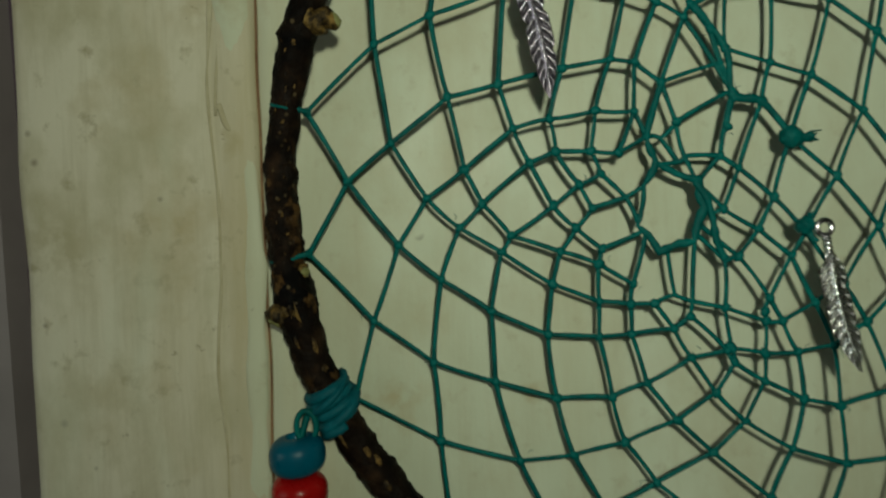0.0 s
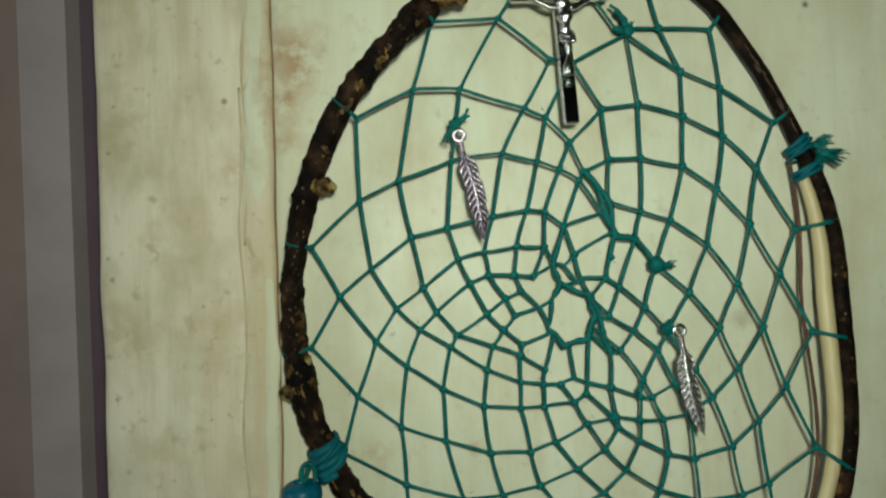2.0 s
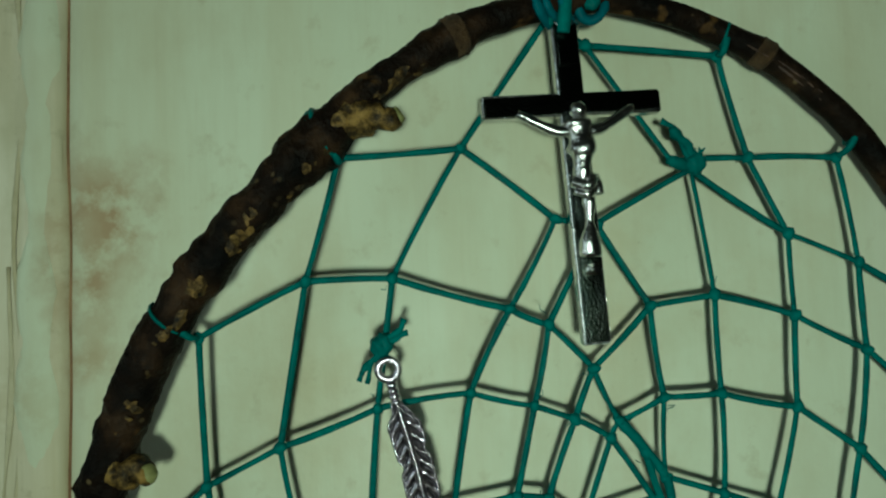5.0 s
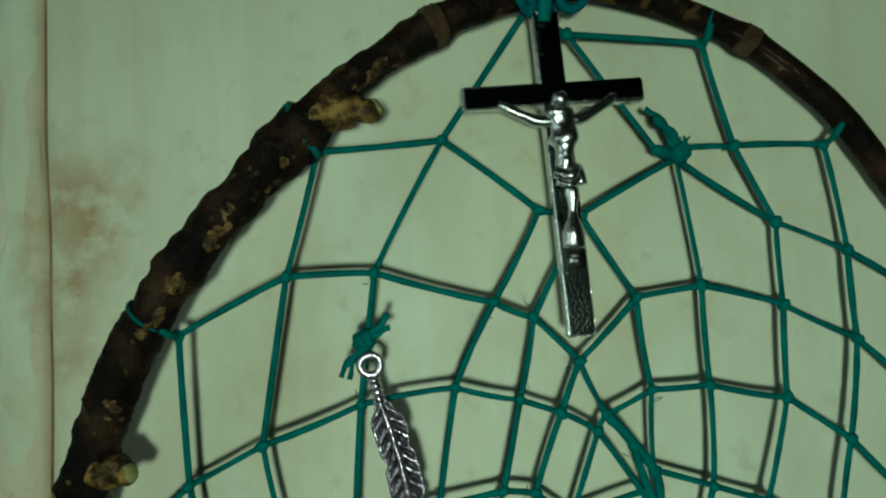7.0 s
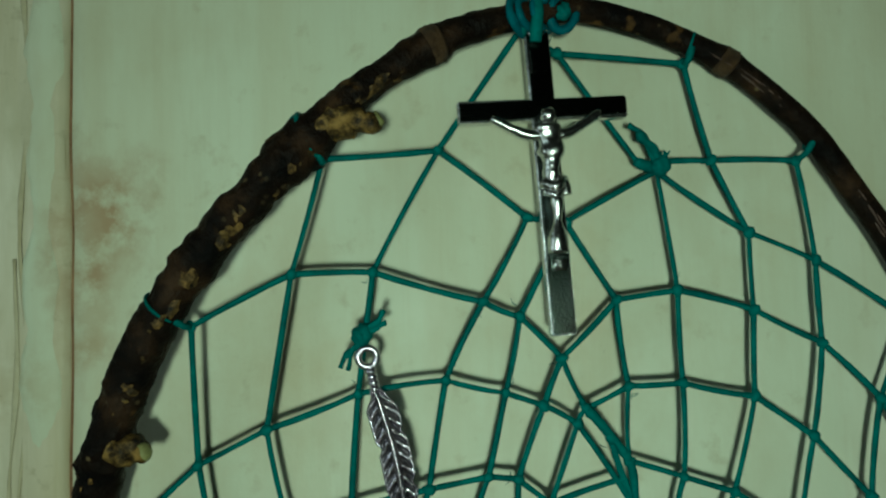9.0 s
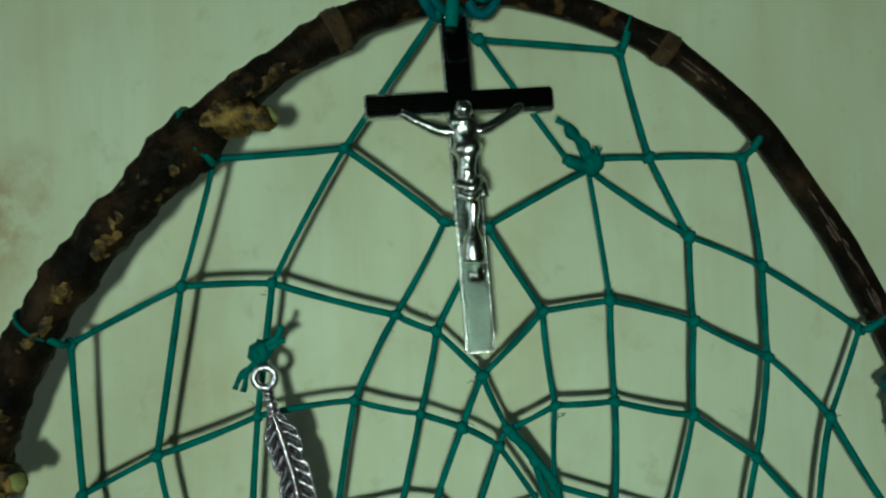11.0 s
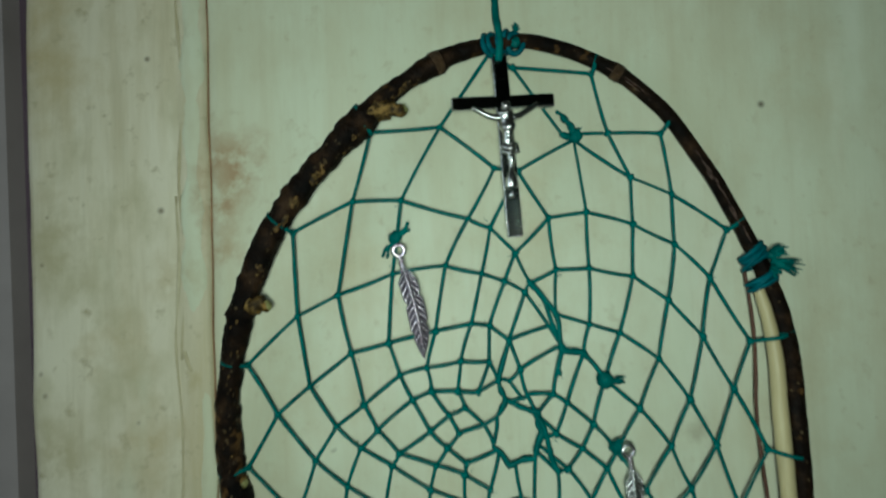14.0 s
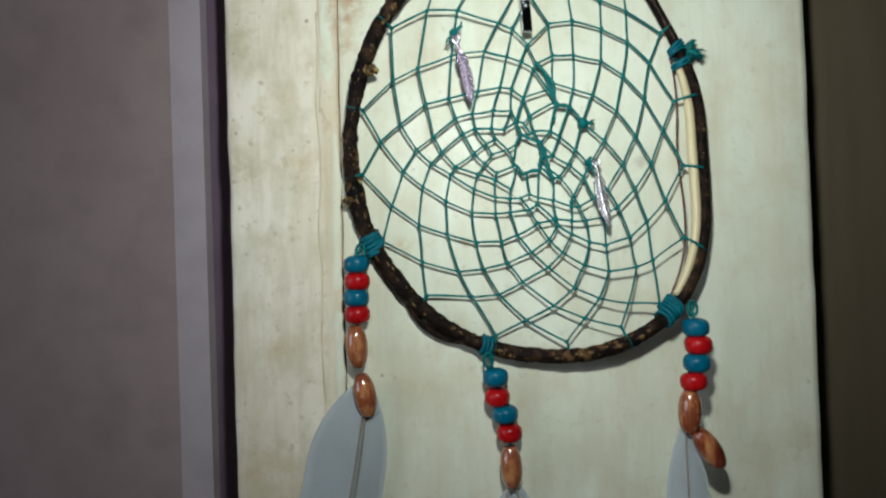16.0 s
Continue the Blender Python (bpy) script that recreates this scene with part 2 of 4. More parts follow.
STAINS = [
    (63.5, -19.6, 3.0, 0.55, (0.36, 0.33, 0.24)), (-2.6, -48.3, 2.6, 0.75, (0.46, 0.36, 0.2)), (-26.1, -48.2, 4.5, 0.8, (0.5, 0.42, 0.26)), (-43.4, 46.8, 8.5, 1.0, (0.4, 0.28, 0.17)),
    (-46.1, 37.3, 6.0, 0.95, (0.4, 0.28, 0.17)), (-46.1, 27.1, 4.5, 0.75, (0.42, 0.31, 0.19)), (-56.8, 20.0, 7, 0.5, (0.44, 0.35, 0.2)), (-84.8, 30.2, 9, 0.6, (0.42, 0.36, 0.22)),
    (-83.8, -19.7, 9, 0.6, (0.42, 0.36, 0.22)), (83.5, 57.5, 0.9, 0.9, (0.07, 0.05, 0.03)), (-60.0, 36.7, 0.8, 0.8, (0.1, 0.07, 0.04)), (-62.5, 72.6, 0.7, 0.8, (0.1, 0.07, 0.04)),
    (-66.3, 2.2, 3.5, 0.35, (0.42, 0.36, 0.22)), (-75.6, 22.1, 4.5, 0.25, (0.44, 0.38, 0.24)), (-71.7, -29.7, 3.0, 0.3, (0.42, 0.36, 0.22)), (-79.4, -51.3, 4.5, 0.3, (0.44, 0.36, 0.22)),
    (97.7, -59.3, 6, 0.2, (0.5, 0.42, 0.26)), (57.6, -92.0, 5, 0.3, (0.5, 0.42, 0.26)), (-53.2, -2.7, 2.2, 0.5, (0.4, 0.32, 0.16)),
    *((x, z, r, 0.6, (0.16, 0.11, 0.07)) for x, z, r in ((-86, 36, 0.5), (-87.5, 25, 0.6), (-88, 0, 0.6), (-87, -5, 0.7), (-86.5, -33, 0.5), (-84, -50, 0.7), (-79, -58, 0.4), (-66, -12, 0.5))),
]
paint = make_paint("aged_paint", 1.4, (0.58, 0.60, 0.46), (0.67, 0.69, 0.55))
worn_paint = make_paint("worn_stained_paint", 3.3, (0.63, 0.565, 0.44), (0.73, 0.675, 0.55))
bark = make_bark()
cord_mat = make_cord("waxed_cord", (0.0012, 0.068, 0.066), (0.003, 0.145, 0.134))
wrap_mat = make_cord("wrapping_cord", (0.002, 0.065, 0.085), (0.006, 0.12, 0.15))
peeled = make_plain("peeled_wood", (0.34, 0.27, 0.13), (0.56, 0.48, 0.28), 60, 0.45, 0.4, (1, 1, 0.15), 0.25, 0.0004)
inner_bark = make_plain("inner_bark", (0.06, 0.025, 0.018), (0.12, 0.05, 0.03), 120, 0.6)
scar_wood = make_worn("cut_twig_wood", (0.20, 0.115, 0.036), 0.5, 420)
knot_wood = make_worn("knotty_twig_wood", (0.215, 0.128, 0.036), 0.85, 330)
ring_bark = make_plain("bud_ring_bark", (0.016, 0.008, 0.004), (0.115, 0.062, 0.026), 500, 0.6, 0.3, (1, 1, 1), 0.8, 0.0008)
# reddish rubbed bark, with the twig's gloss highlight put into the colour
highlight_bark = make_plain("rubbed_red_highlight", (0.02, 0.009, 0.007), (0.15, 0.085, 0.066), 620, 0.45, 0.4)
cut_end = make_plain("green_cut_end", (0.13, 0.125, 0.045), (0.34, 0.33, 0.13), 380, 0.6)
blue_bead = make_gloss("blue_glass_bead", (0.001, 0.068, 0.115), (0.003, 0.108, 0.172), 180, 0.3)
red_bead = make_gloss("red_glass_bead", (0.24, 0.002, 0.003), (0.37, 0.005, 0.006), 180, 0.27)
lacquer = make_wood_bead()
silver = make_metal("bright_silver", (0.78, 0.77, 0.78), 0.2, 900, 0.45)
violet_silver = make_metal("tarnished_silver", (0.66, 0.59, 0.70), 0.24, 900, 0.4)
gunmetal = make_metal("dark_gunmetal", (0.088, 0.102, 0.092), 0.14, 1700, 0.29)
dull_silver = make_metal("dull_silver", (0.42, 0.41, 0.42), 0.35, 900, 0.4)
oxide = make_metal("blackened_silver", (0.16, 0.14, 0.175), 0.38, 900, 0.4)
vane = make_feather()
quill = make_plain("feather_quill", (0.20, 0.165, 0.13), (0.34, 0.29, 0.24), 80, 0.4)
mauve_wall = make_plain("mauve_wall_paint", (0.215, 0.160, 0.150), (0.26, 0.20, 0.188), 9, 0.7, 0.2)
joint_dirt = make_plain("joint_dirt", (0.12, 0.055, 0.03), (0.34, 0.21, 0.12), 110, 0.8)
run_dirt = make_plain("paint_run_dirt", (0.44, 0.37, 0.23), (0.56, 0.50, 0.36), 90, 0.7)
grey_trim = make_plain("grey_trim_paint", (0.29, 0.245, 0.26), (0.34, 0.295, 0.31), 9, 0.6, 0.3)
purple_trim = make_plain("dark_purple_strip", (0.095, 0.062, 0.092), (0.13, 0.09, 0.125), 9, 0.6, 0.3)
dark_wood = make_plain("dark_wood", (0.085, 0.066, 0.04), (0.13, 0.10, 0.062), 14, 0.6, 0.3, (1, 1, 0.1))
room_paint = make_plain("room_paint", (0.10, 0.10, 0.09), (0.14, 0.14, 0.125), 3, 0.8, 0.2)
floor_mat = make_plain("floor_boards", (0.12, 0.08, 0.05), (0.2, 0.13, 0.08), 6, 0.5, 0.3, (0.2, 1, 1))


# ---- building helpers; plans in mm round the web's origin, 1.5 m above the floor ----
BOW_X = [-0.27, -1.086, 0.303, 1.766, 2.142, -0.365, -1.638, 6.449, -0.547, -0.199]
BOW_Z = [-0.101, 0.621, -1.067, 0.478, 2.101, 1.491, -0.834, -1.727, 3.733, 0.313]


def web_y(x, z):
    """The hoop is twisted: how far the web's plane stands back at a place, in mm; it stays clear of the board."""
    u, v = max(-55.0, min(95.0, x)), max(-95.0, min(85.0, z))
    y, top = -0.73 + 0.028 * u - 0.0085 * v + 0.00162 * u * v, board_y(x, z) - 4.4
    return y if y < top else top + 1.2 * (1 - math.exp(-(y - top) / 1.2))


def P3(x, z, y=0.0):
    """A place of the flat plan, laid onto the twisted hoop."""
    u, v = x / 100, max(-1.3, min(0.9, z / 100))
    b = (1, u, v, u * u, u * v, v * v, u ** 3, u * u * v, u * v * v, v ** 3)
    x, z = x + sum(p * q for p, q in zip(BOW_X, b)), z + sum(p * q for p, q in zip(BOW_Z, b))
    return Vector((x / 1000, (y + web_y(x, z)) / 1000, 1.5 + z / 1000))


def on_board(x, z, y=0.0):
    """A place on the board's face, y mm behind it."""
    return Vector((x / 1000, (y + board_y(x, z)) / 1000, 1.5 + z / 1000))


def part(name, bm, material, parent=None, label="", smooth=True):
    me = bpy.data.meshes.new(name)
    bm.normal_update()
    bm.to_mesh(me)
    bm.free()
    me.polygons.foreach_set("use_smooth", [smooth] * len(me.polygons))
    for mm in material if isinstance(material, (list, tuple)) else (material,):
        me.materials.append(mm)
    ob = new(name, me)
    if parent is not None:
        ob.parent = parent
        ob.matrix_parent_inverse = parent.matrix_world.inverted()
    if label:
        ob["label"] = label
    return ob


def thing(name, at, label, category, group=""):
    e = new(name)
    e.empty_display_size = 0.005
    e.matrix_world = Matrix.Translation(at)
    bpy.context.view_layer.update()
    return tagged(e, label, category, group)


def tube(pts, rad, sides=10, closed=False, flat=1.0, turn=0.0, bm=None, rough=0.0, cap=True):
    """A round rod along pts; rad: one radius or one each, in metres. flat: squash across; rough: uneven surface."""
    bm = bm or bmesh.new()
    n = len(pts)
    rad = [rad] * n if isinstance(rad, (int, float)) else rad
    rings, up = [], None
    for i in range(n):
        a = pts[(i - 1) % n] if closed or i else pts[0]
        b = pts[(i + 1) % n] if closed or i < n - 1 else pts[-1]
        t = (b - a).normalized()
        if up is None:
            up = Vector((0, -1, 0)) if abs(t.y) < 0.9 else Vector((1, 0, 0))
        up = (up - t * up.dot(t)).normalized()
        side = t.cross(up)
        ring = []
        for k in range(sides):
            w = 2 * math.pi * k / sides
            c, s = math.cos(w), math.sin(w) * flat
            c, s = c * math.cos(turn) - s * math.sin(turn), c * math.sin(turn) + s * math.cos(turn)
            r = rad[i]
            p = pts[i] + (side * c + up * s) * r
            rough_i = rough[i] if isinstance(rough, list) else rough
            if rough_i:
                q = p * 420
                p = pts[i] + (side * c + up * s) * r * (1 + rough_i * noise.noise(q) + rough_i * 0.6 * noise.noise(q * 2.7))
            ring.append(bm.verts.new(p))
        rings.append(ring)
    for i in range(n if closed else n - 1):
        r0, r1 = rings[i], rings[(i + 1) % n]
        for k in range(sides):
            bm.faces.new((r0[k], r0[(k + 1) % sides], r1[(k + 1) % sides], r1[k]))
    if not closed and cap:
        bm.faces.new(rings[0][::-1])
        bm.faces.new(rings[-1])
    return bm


def bez(ctrl, steps=12):
    """A smooth line through the control points."""
    out = []
    for i in range(len(ctrl) - 1):
        p0, p1, p2, p3 = ctrl[max(i - 1, 0)], ctrl[i], ctrl[i + 1], ctrl[min(i + 2, len(ctrl) - 1)]
        for k in range(steps):
            t = k / steps
            out.append(0.5 * (2 * p1 + (p2 - p0) * t + (2 * p0 - 5 * p1 + 4 * p2 - p3) * t * t + (3 * p1 - p0 - 3 * p2 + p3) * t ** 3))
    out.append(ctrl[-1].copy())
    return out


def box(x0, x1, y0, y1, z0, z1, bev=0.0):
    bm = bmesh.new()
    bmesh.ops.create_cube(bm, size=1)
    for v in bm.verts:
        v.co = Vector(((x0 + x1) / 2 + v.co.x * (x1 - x0), (y0 + y1) / 2 + v.co.y * (y1 - y0), (z0 + z1) / 2 + v.co.z * (z1 - z0)))
    if bev:
        bmesh.ops.bevel(bm, geom=bm.edges[:], offset=bev, segments=3, affect="EDGES")
    return bm


def structure(name, bm, material, label, category="", smooth=False):
    return tagged(part(name, bm, material, None, "", smooth), label, category or name.split("_")[0], "", "structure")


# ---- the place: a painted board standing proud of the wall, in a plain room ----
def profile_board(name, prof, z0, z1, material, label, wobble=0.0):
    """A board of a given cross-section (x, y in mm), drawn up from z0 to z1 in metres."""
    bm = bmesh.new()
    zs = [z0, 1.2] + [1.2 + 0.6 * i / 150 for i in range(1, 150)] + [1.8, z1]
    rows = []
    for z in zs:
        rows.append([bm.verts.new((x / 1000 + flare(x) * max(-0.15, min(0.15, z - 1.5)) + wobble * 0.0005 * noise.noise((x * 0.02, 3.0, z * 60)), y / 1000 + wobble * 0.00045 * noise.noise((x * 0.08, 7.0, z * 38)) * (y < FACE + 5.4) + (board_y(x, 1000 * (z - 1.5)) - FACE) / 1000, z)) for x, y in prof])
    for a, b in zip(rows, rows[1:]):
        for k in range(len(prof) - 1):
            bm.faces.new((a[k], a[k + 1], b[k + 1], b[k]))
    bm.faces.new(rows[-1])
    bm.faces.new(rows[0][::-1])
    return structure(name, bm, material, label, "wall board", True)


def flare(x):
    """The outer edges of the boards run a little apart towards the top."""
    return -0.011 if x < -85 else 0.011 if x > 120 else 0.0


LEFT, CRACK, RIGHT = -90.6, -48.6, 128.4
profile_board("wall_board_1", [(LEFT + 0.2, FACE + 30), (LEFT, FACE + 12), (LEFT, FACE + 2.2), (LEFT + 0.7, FACE + 0.9), (LEFT + 2.2, FACE + 0.25), (LEFT + 5, FACE), (-80, FACE), (-70, FACE), (-60, FACE),
               (-57.5, FACE + 0.05), (-56.5, FACE + 0.3), (-55.6, FACE + 0.3), (-54.6, FACE), (-52, FACE - 0.2), (-50.2, FACE - 0.2), (CRACK - 0.5, FACE), (CRACK - 0.2, FACE + 1.0), (CRACK - 0.2, FACE + 30)],
              0.0, 2.5, worn_paint, "narrow cream-green painted board with worn edge and brown stains", 1.0)
profile_board("wall_board_2", [(CRACK + 0.2, FACE + 30), (CRACK + 0.2, FACE + 0.7), (CRACK + 0.6, FACE + 0.1), (CRACK + 3, FACE), (-30, FACE), (-10, FACE), (10, FACE), (30, FACE), (50, FACE), (70, FACE), (90, FACE), (110, FACE),
               (RIGHT - 3, FACE), (RIGHT - 0.8, FACE + 0.4), (RIGHT, FACE + 1.4), (RIGHT, FACE + 30)],
              0.0, 2.5, paint, "wide cream-green painted board, stained and speckled", 0.7)
profile_board("trim_joint", [(CRACK - 0.5, FACE + 3), (CRACK - 0.5, FACE + 0.84), (CRACK, FACE + 0.80), (CRACK + 0.5, FACE + 0.84), (CRACK + 0.5, FACE + 3)], 0.0, 2.5, joint_dirt, "thin red-brown line of dirt in the board joint", 0.85)
# old paint runs along the joint
run = bmesh.new()
tube(bez([on_board(-52.4 + 0.4 * math.sin(i), 259 - 13 * i, 0.25) for i in range(21)], 8), [(0.0024 + 0.0005 * math.sin(i * 0.23) + 0.0004 * math.sin(i * 0.61)) * min(1, 0.45 + (160 - i) * 0.06) for i in range(161)],
     14, flat=0.32, bm=run, rough=0.18)
tube(bez([on_board(-50.6 + 0.3 * math.sin(i * 1.7), -4 - 20 * i, 0.2) for i in range(9)], 8), [(0.0018 + 0.0003 * math.sin(i * 0.9)) * min(1, 0.4 + i * 0.1) for i in range(65)], 14, flat=0.34, bm=run, rough=0.14)
dirt_lines = bmesh.new()
for off, z_top, z_low, amp in ((-55.2, 150, 2, 0.5), (-49.9, 150, -3, 0.35), (-56.6, 40, -120, 0.5)):
    steps = 60
    tube([on_board(off + amp * math.sin(k * 0.37 + off) + 0.5 * noise.noise((k * 0.21, off, 3)), z_top + (z_low - z_top) * k / steps, 0.02) for k in range(steps + 1)],
         [0.0003 + 0.00026 * noise.noise((k * 0.33, off, 9)) for k in range(steps + 1)], 8, flat=0.12, bm=dirt_lines, rough=0.2)
tube(bez([on_board(-55.4, 4, 0.02), on_board(-54.2, 0.5, 0.02), on_board(-52.6, -1.2, 0.02), on_board(-50.6, -1.6, 0.02), on_board(-49.6, -4, 0.02)], 8), 0.0005, 8, flat=0.12, bm=dirt_lines, rough=0.2)
structure("trim_dirt_lines", dirt_lines, run_dirt, "thin yellow-brown dirt lines along the old paint run", "dirt", True)
structure("trim_paint_run", run, paint, "raised old paint run along the board joint", "paint run", True)

BACK = FACE + 16
structure("wall_north_1", box(-1.6, -0.1185, BACK / 1000, 0.08, 0, 2.5), mauve_wall, "dull mauve-brown painted wall beside the board", "wall")
# a darker purple strip, 7 mm further back than the grey one beside it
structure("trim_2", box(-0.1060, (LEFT - 1.2) / 1000, (BACK + 7) / 1000, 0.08, 0, 2.5), purple_trim, "dark purple strip set back in the gap beside the board", "trim")
structure("trim_1", box(-0.1185, -0.1060, (BACK - 0.0) / 1000, 0.08, 0, 2.5), grey_trim, "pale grey painted strip of wall beside the board", "trim")
structure("wall_north_2", box((RIGHT + 0.1) / 1000, 1.6, 0.04, 0.12, 0, 2.5), dark_wood, "dark brown wall set back behind the board", "wall")
structure("floor", box(-1.6, 1.6, -2.6, 0.12, -0.05, 0), floor_mat, "brown wooden floor of a plain room", "floor")
structure("ceiling", box(-1.6, 1.6, -2.6, 0.12, 2.5, 2.55), room_paint, "plain dim ceiling", "ceiling")
structure("wall_east", box(1.6, 1.7, -2.6, 0.12, 0, 2.5), room_paint, "plain dim wall", "wall")
structure("wall_south", box(-1.6, 1.6, -2.7, -2.6, 0, 2.5), room_paint, "plain dim wall", "wall")
wy0, wy1, wz0, wz1 = -1.45, -0.45, 1.15, 2.15
west = bmesh.new()
for y0, y1, z0, z1 in ((-2.6, wy0, 0, 2.5), (wy1, 0.08, 0, 2.5), (wy0, wy1, 0, wz0), (wy0, wy1, wz1, 2.5)):
    bmesh.ops.create_cube(west, size=1, matrix=Matrix.Translation((-1.65, (y0 + y1) / 2, (z0 + z1) / 2)) @ Matrix.Diagonal((0.1, y1 - y0, z1 - z0, 1)))
structure("wall_west", west, room_paint, "plain dim wall with a window opening", "wall")


# ---- the twig hoop ----
HC = (20.74, -10.66)
HOOP = [(0.10, 0.0), (1.45, -3.25), (-8.03, -2.90), (-2.51, -2.16), (0.10, 0.01), (0.30, 1.34), (-0.29, 0.82)]


def hoop_r(deg):
    a = radians(deg)
    return 72.87 + sum(c * math.cos(k * a) + s * math.sin(k * a) for k, (c, s) in enumerate(HOOP))


def hoop_at(deg, inset=0.0, y=0.0):
    d = (deg + 180) % 360 - 180
    inset += 1.5 * math.exp(-((d - 150) / 20) ** 2) + 0.1 * math.exp(-((d - 107) / 12) ** 2) - 1.2 * math.exp(-((d + 6) / 26) ** 2)
    inset += 0.8 * math.exp(-((d - 76) / 9) ** 2) - 0.8 * math.exp(-((d - 46) / 14) ** 2) - 0.7 * math.exp(-((d - 106) / 10) ** 2) - 0.5 * math.exp(-((d - 142) / 10) ** 2)
    r, a = hoop_r(deg) - inset, radians(deg)
    y -= 0.55 * max(0.0, -math.sin(a)) ** 2 + 1.4 * max(0.0, math.sin(a)) ** 0.5
    return P3(HC[0] + r * math.cos(a), HC[1] + r * math.sin(a), y)


def lerp_table(x, table):
    for (a, va), (b, vb) in zip(table, table[1:]):
        if a <= x <= b:
            return va + (vb - va) * (x - a) / (b - a)
    return table[-1][1]


THICK = [(-180, 2.75), (-165, 2.9), (-150, 3.1), (-135, 3.0), (-110, 2.7), (-90, 2.7), (-70, 2.5), (-50, 2.4), (-30, 2.15), (0, 2.1), (20, 2.1), (35, 1.75), (75, 1.65), (90, 1.7),
         (97, 2.0), (104, 2.35), (106, 2.1), (112, 2.35), (122, 2.75), (128, 2.65), (150, 2.85), (165, 2.6), (172, 2.4), (180, 2.75)]


def twig_r(deg):
    d = (deg + 180) % 360 - 180
    node = sum(h * math.exp(-((d - c) / w) ** 2) for c, w, h in ((118, 3.5, 0.8), (101, 1.2, 0.35), (71, 1.2, 0.35), (-163, 4, 0.7), (158, 3, 0.35), (143, 2, 0.3), (133, 2, 0.25)))
    return lerp_table(d, THICK) + node


catcher = thing("dream_catcher", hoop_at(-90, 0), "bent twig dreamcatcher with teal cord web on a painted board", "dreamcatcher")
hoop_pts, hoop_rad = [], []
for i in range(720):
    dg = i * 0.5 - 180
    j = 0.25 * noise.noise((math.cos(radians(dg)) * 9, math.sin(radians(dg)) * 9, 1.0))
    hoop_pts.append(hoop_at(dg, j, 0.1 + 0.3 * noise.noise((math.cos(radians(dg)) * 3, math.sin(radians(dg)) * 3, 5.0))))
    hoop_rad.append(twig_r(dg) / 1000)
hoop_rough = [0.03 + 0.15 * min(1, max(0, (abs(i * 0.5 - 180 - 22) - 60) / 25)) for i in range(720)]
hoop = part("hoop", tube(hoop_pts, hoop_rad, 18, True, rough=hoop_rough), bark, catcher, "dark brown bent twig with bark scars")


def stub(deg, out, length, r, lean, flare, label):
    """A cut side shoot on the twig. out: -1 towards the web, 1 outwards; flare: radius along it, root first."""
    a = radians(deg)
    rad = Vector((math.cos(a), 0, math.sin(a))) * out
    tang = Vector((-math.sin(a), 0, math.cos(a))) * lean
    root = hoop_at(deg, 0, -0.3)
    way = (rad + tang + Vector((0, -0.25, 0))).normalized()
    bend = way.cross(Vector((0, 1, 0))).normalized()
    pts = [root + way * (length * k / 14000) + bend * (0.00028 * math.sin(k * 0.9 + deg)) for k in range(15)]
    radii = [r / 1000 * lerp_table(k / 14, flare) * (1 + 0.09 * math.sin(k * 2.1 + deg)) for k in range(15)]
    ob = part("side_shoot", tube(pts, radii, 22, rough=0.16), knot_wood, hoop, label)
    tip = bmesh.new()
    tube([pts[-1] - way * 0.0004, pts[-1] + way * 0.0002, pts[-1] + way * 0.0005 + bend * 0.0002], [radii[-1] * 0.98, radii[-1] * 0.86, radii[-1] * 0.5], 14, bm=tip, rough=0.35)
    part("cut_end", tip, cut_end, hoop)
    return ob


stub(113.8, -1, 7.4, 1.55, -2.0, [(0, 0.9), (0.2, 1.4), (0.4, 1.5), (0.58, 1.25), (0.72, 0.86), (0.86, 0.98), (1, 0.82)], "pale cut shoot on a swollen node")
stub(156.5, -1, 5.9, 1.45, -0.4, [(0, 1.2), (0.35, 1.6), (0.65, 1.15), (0.8, 1.0), (1, 0.85)], "short cut twig shoot")
stub(-162, 1, 4.2, 1.9, 0.2, [(0, 1.8), (0.5, 1.3), (0.8, 1.1), (1, 0.8)], "broken bark stub")
stub(-167, -1, 2.9, 1.2, 0.1, [(0, 1.8), (0.6, 1.3), (1, 1.0)], "flat cut scar")
shell = [hoop_at(111.5 + 0.9 * k, 0.1, -0.1) for k in range(10)]
part("swollen_node", tube(shell, [(twig_r(111.5 + 0.9 * k) * (0.72 + 0.36 * math.sin(math.pi * k / 9))) / 1000 for k in range(10)], 18, rough=0.3), bark, hoop, "swollen dark twig node")


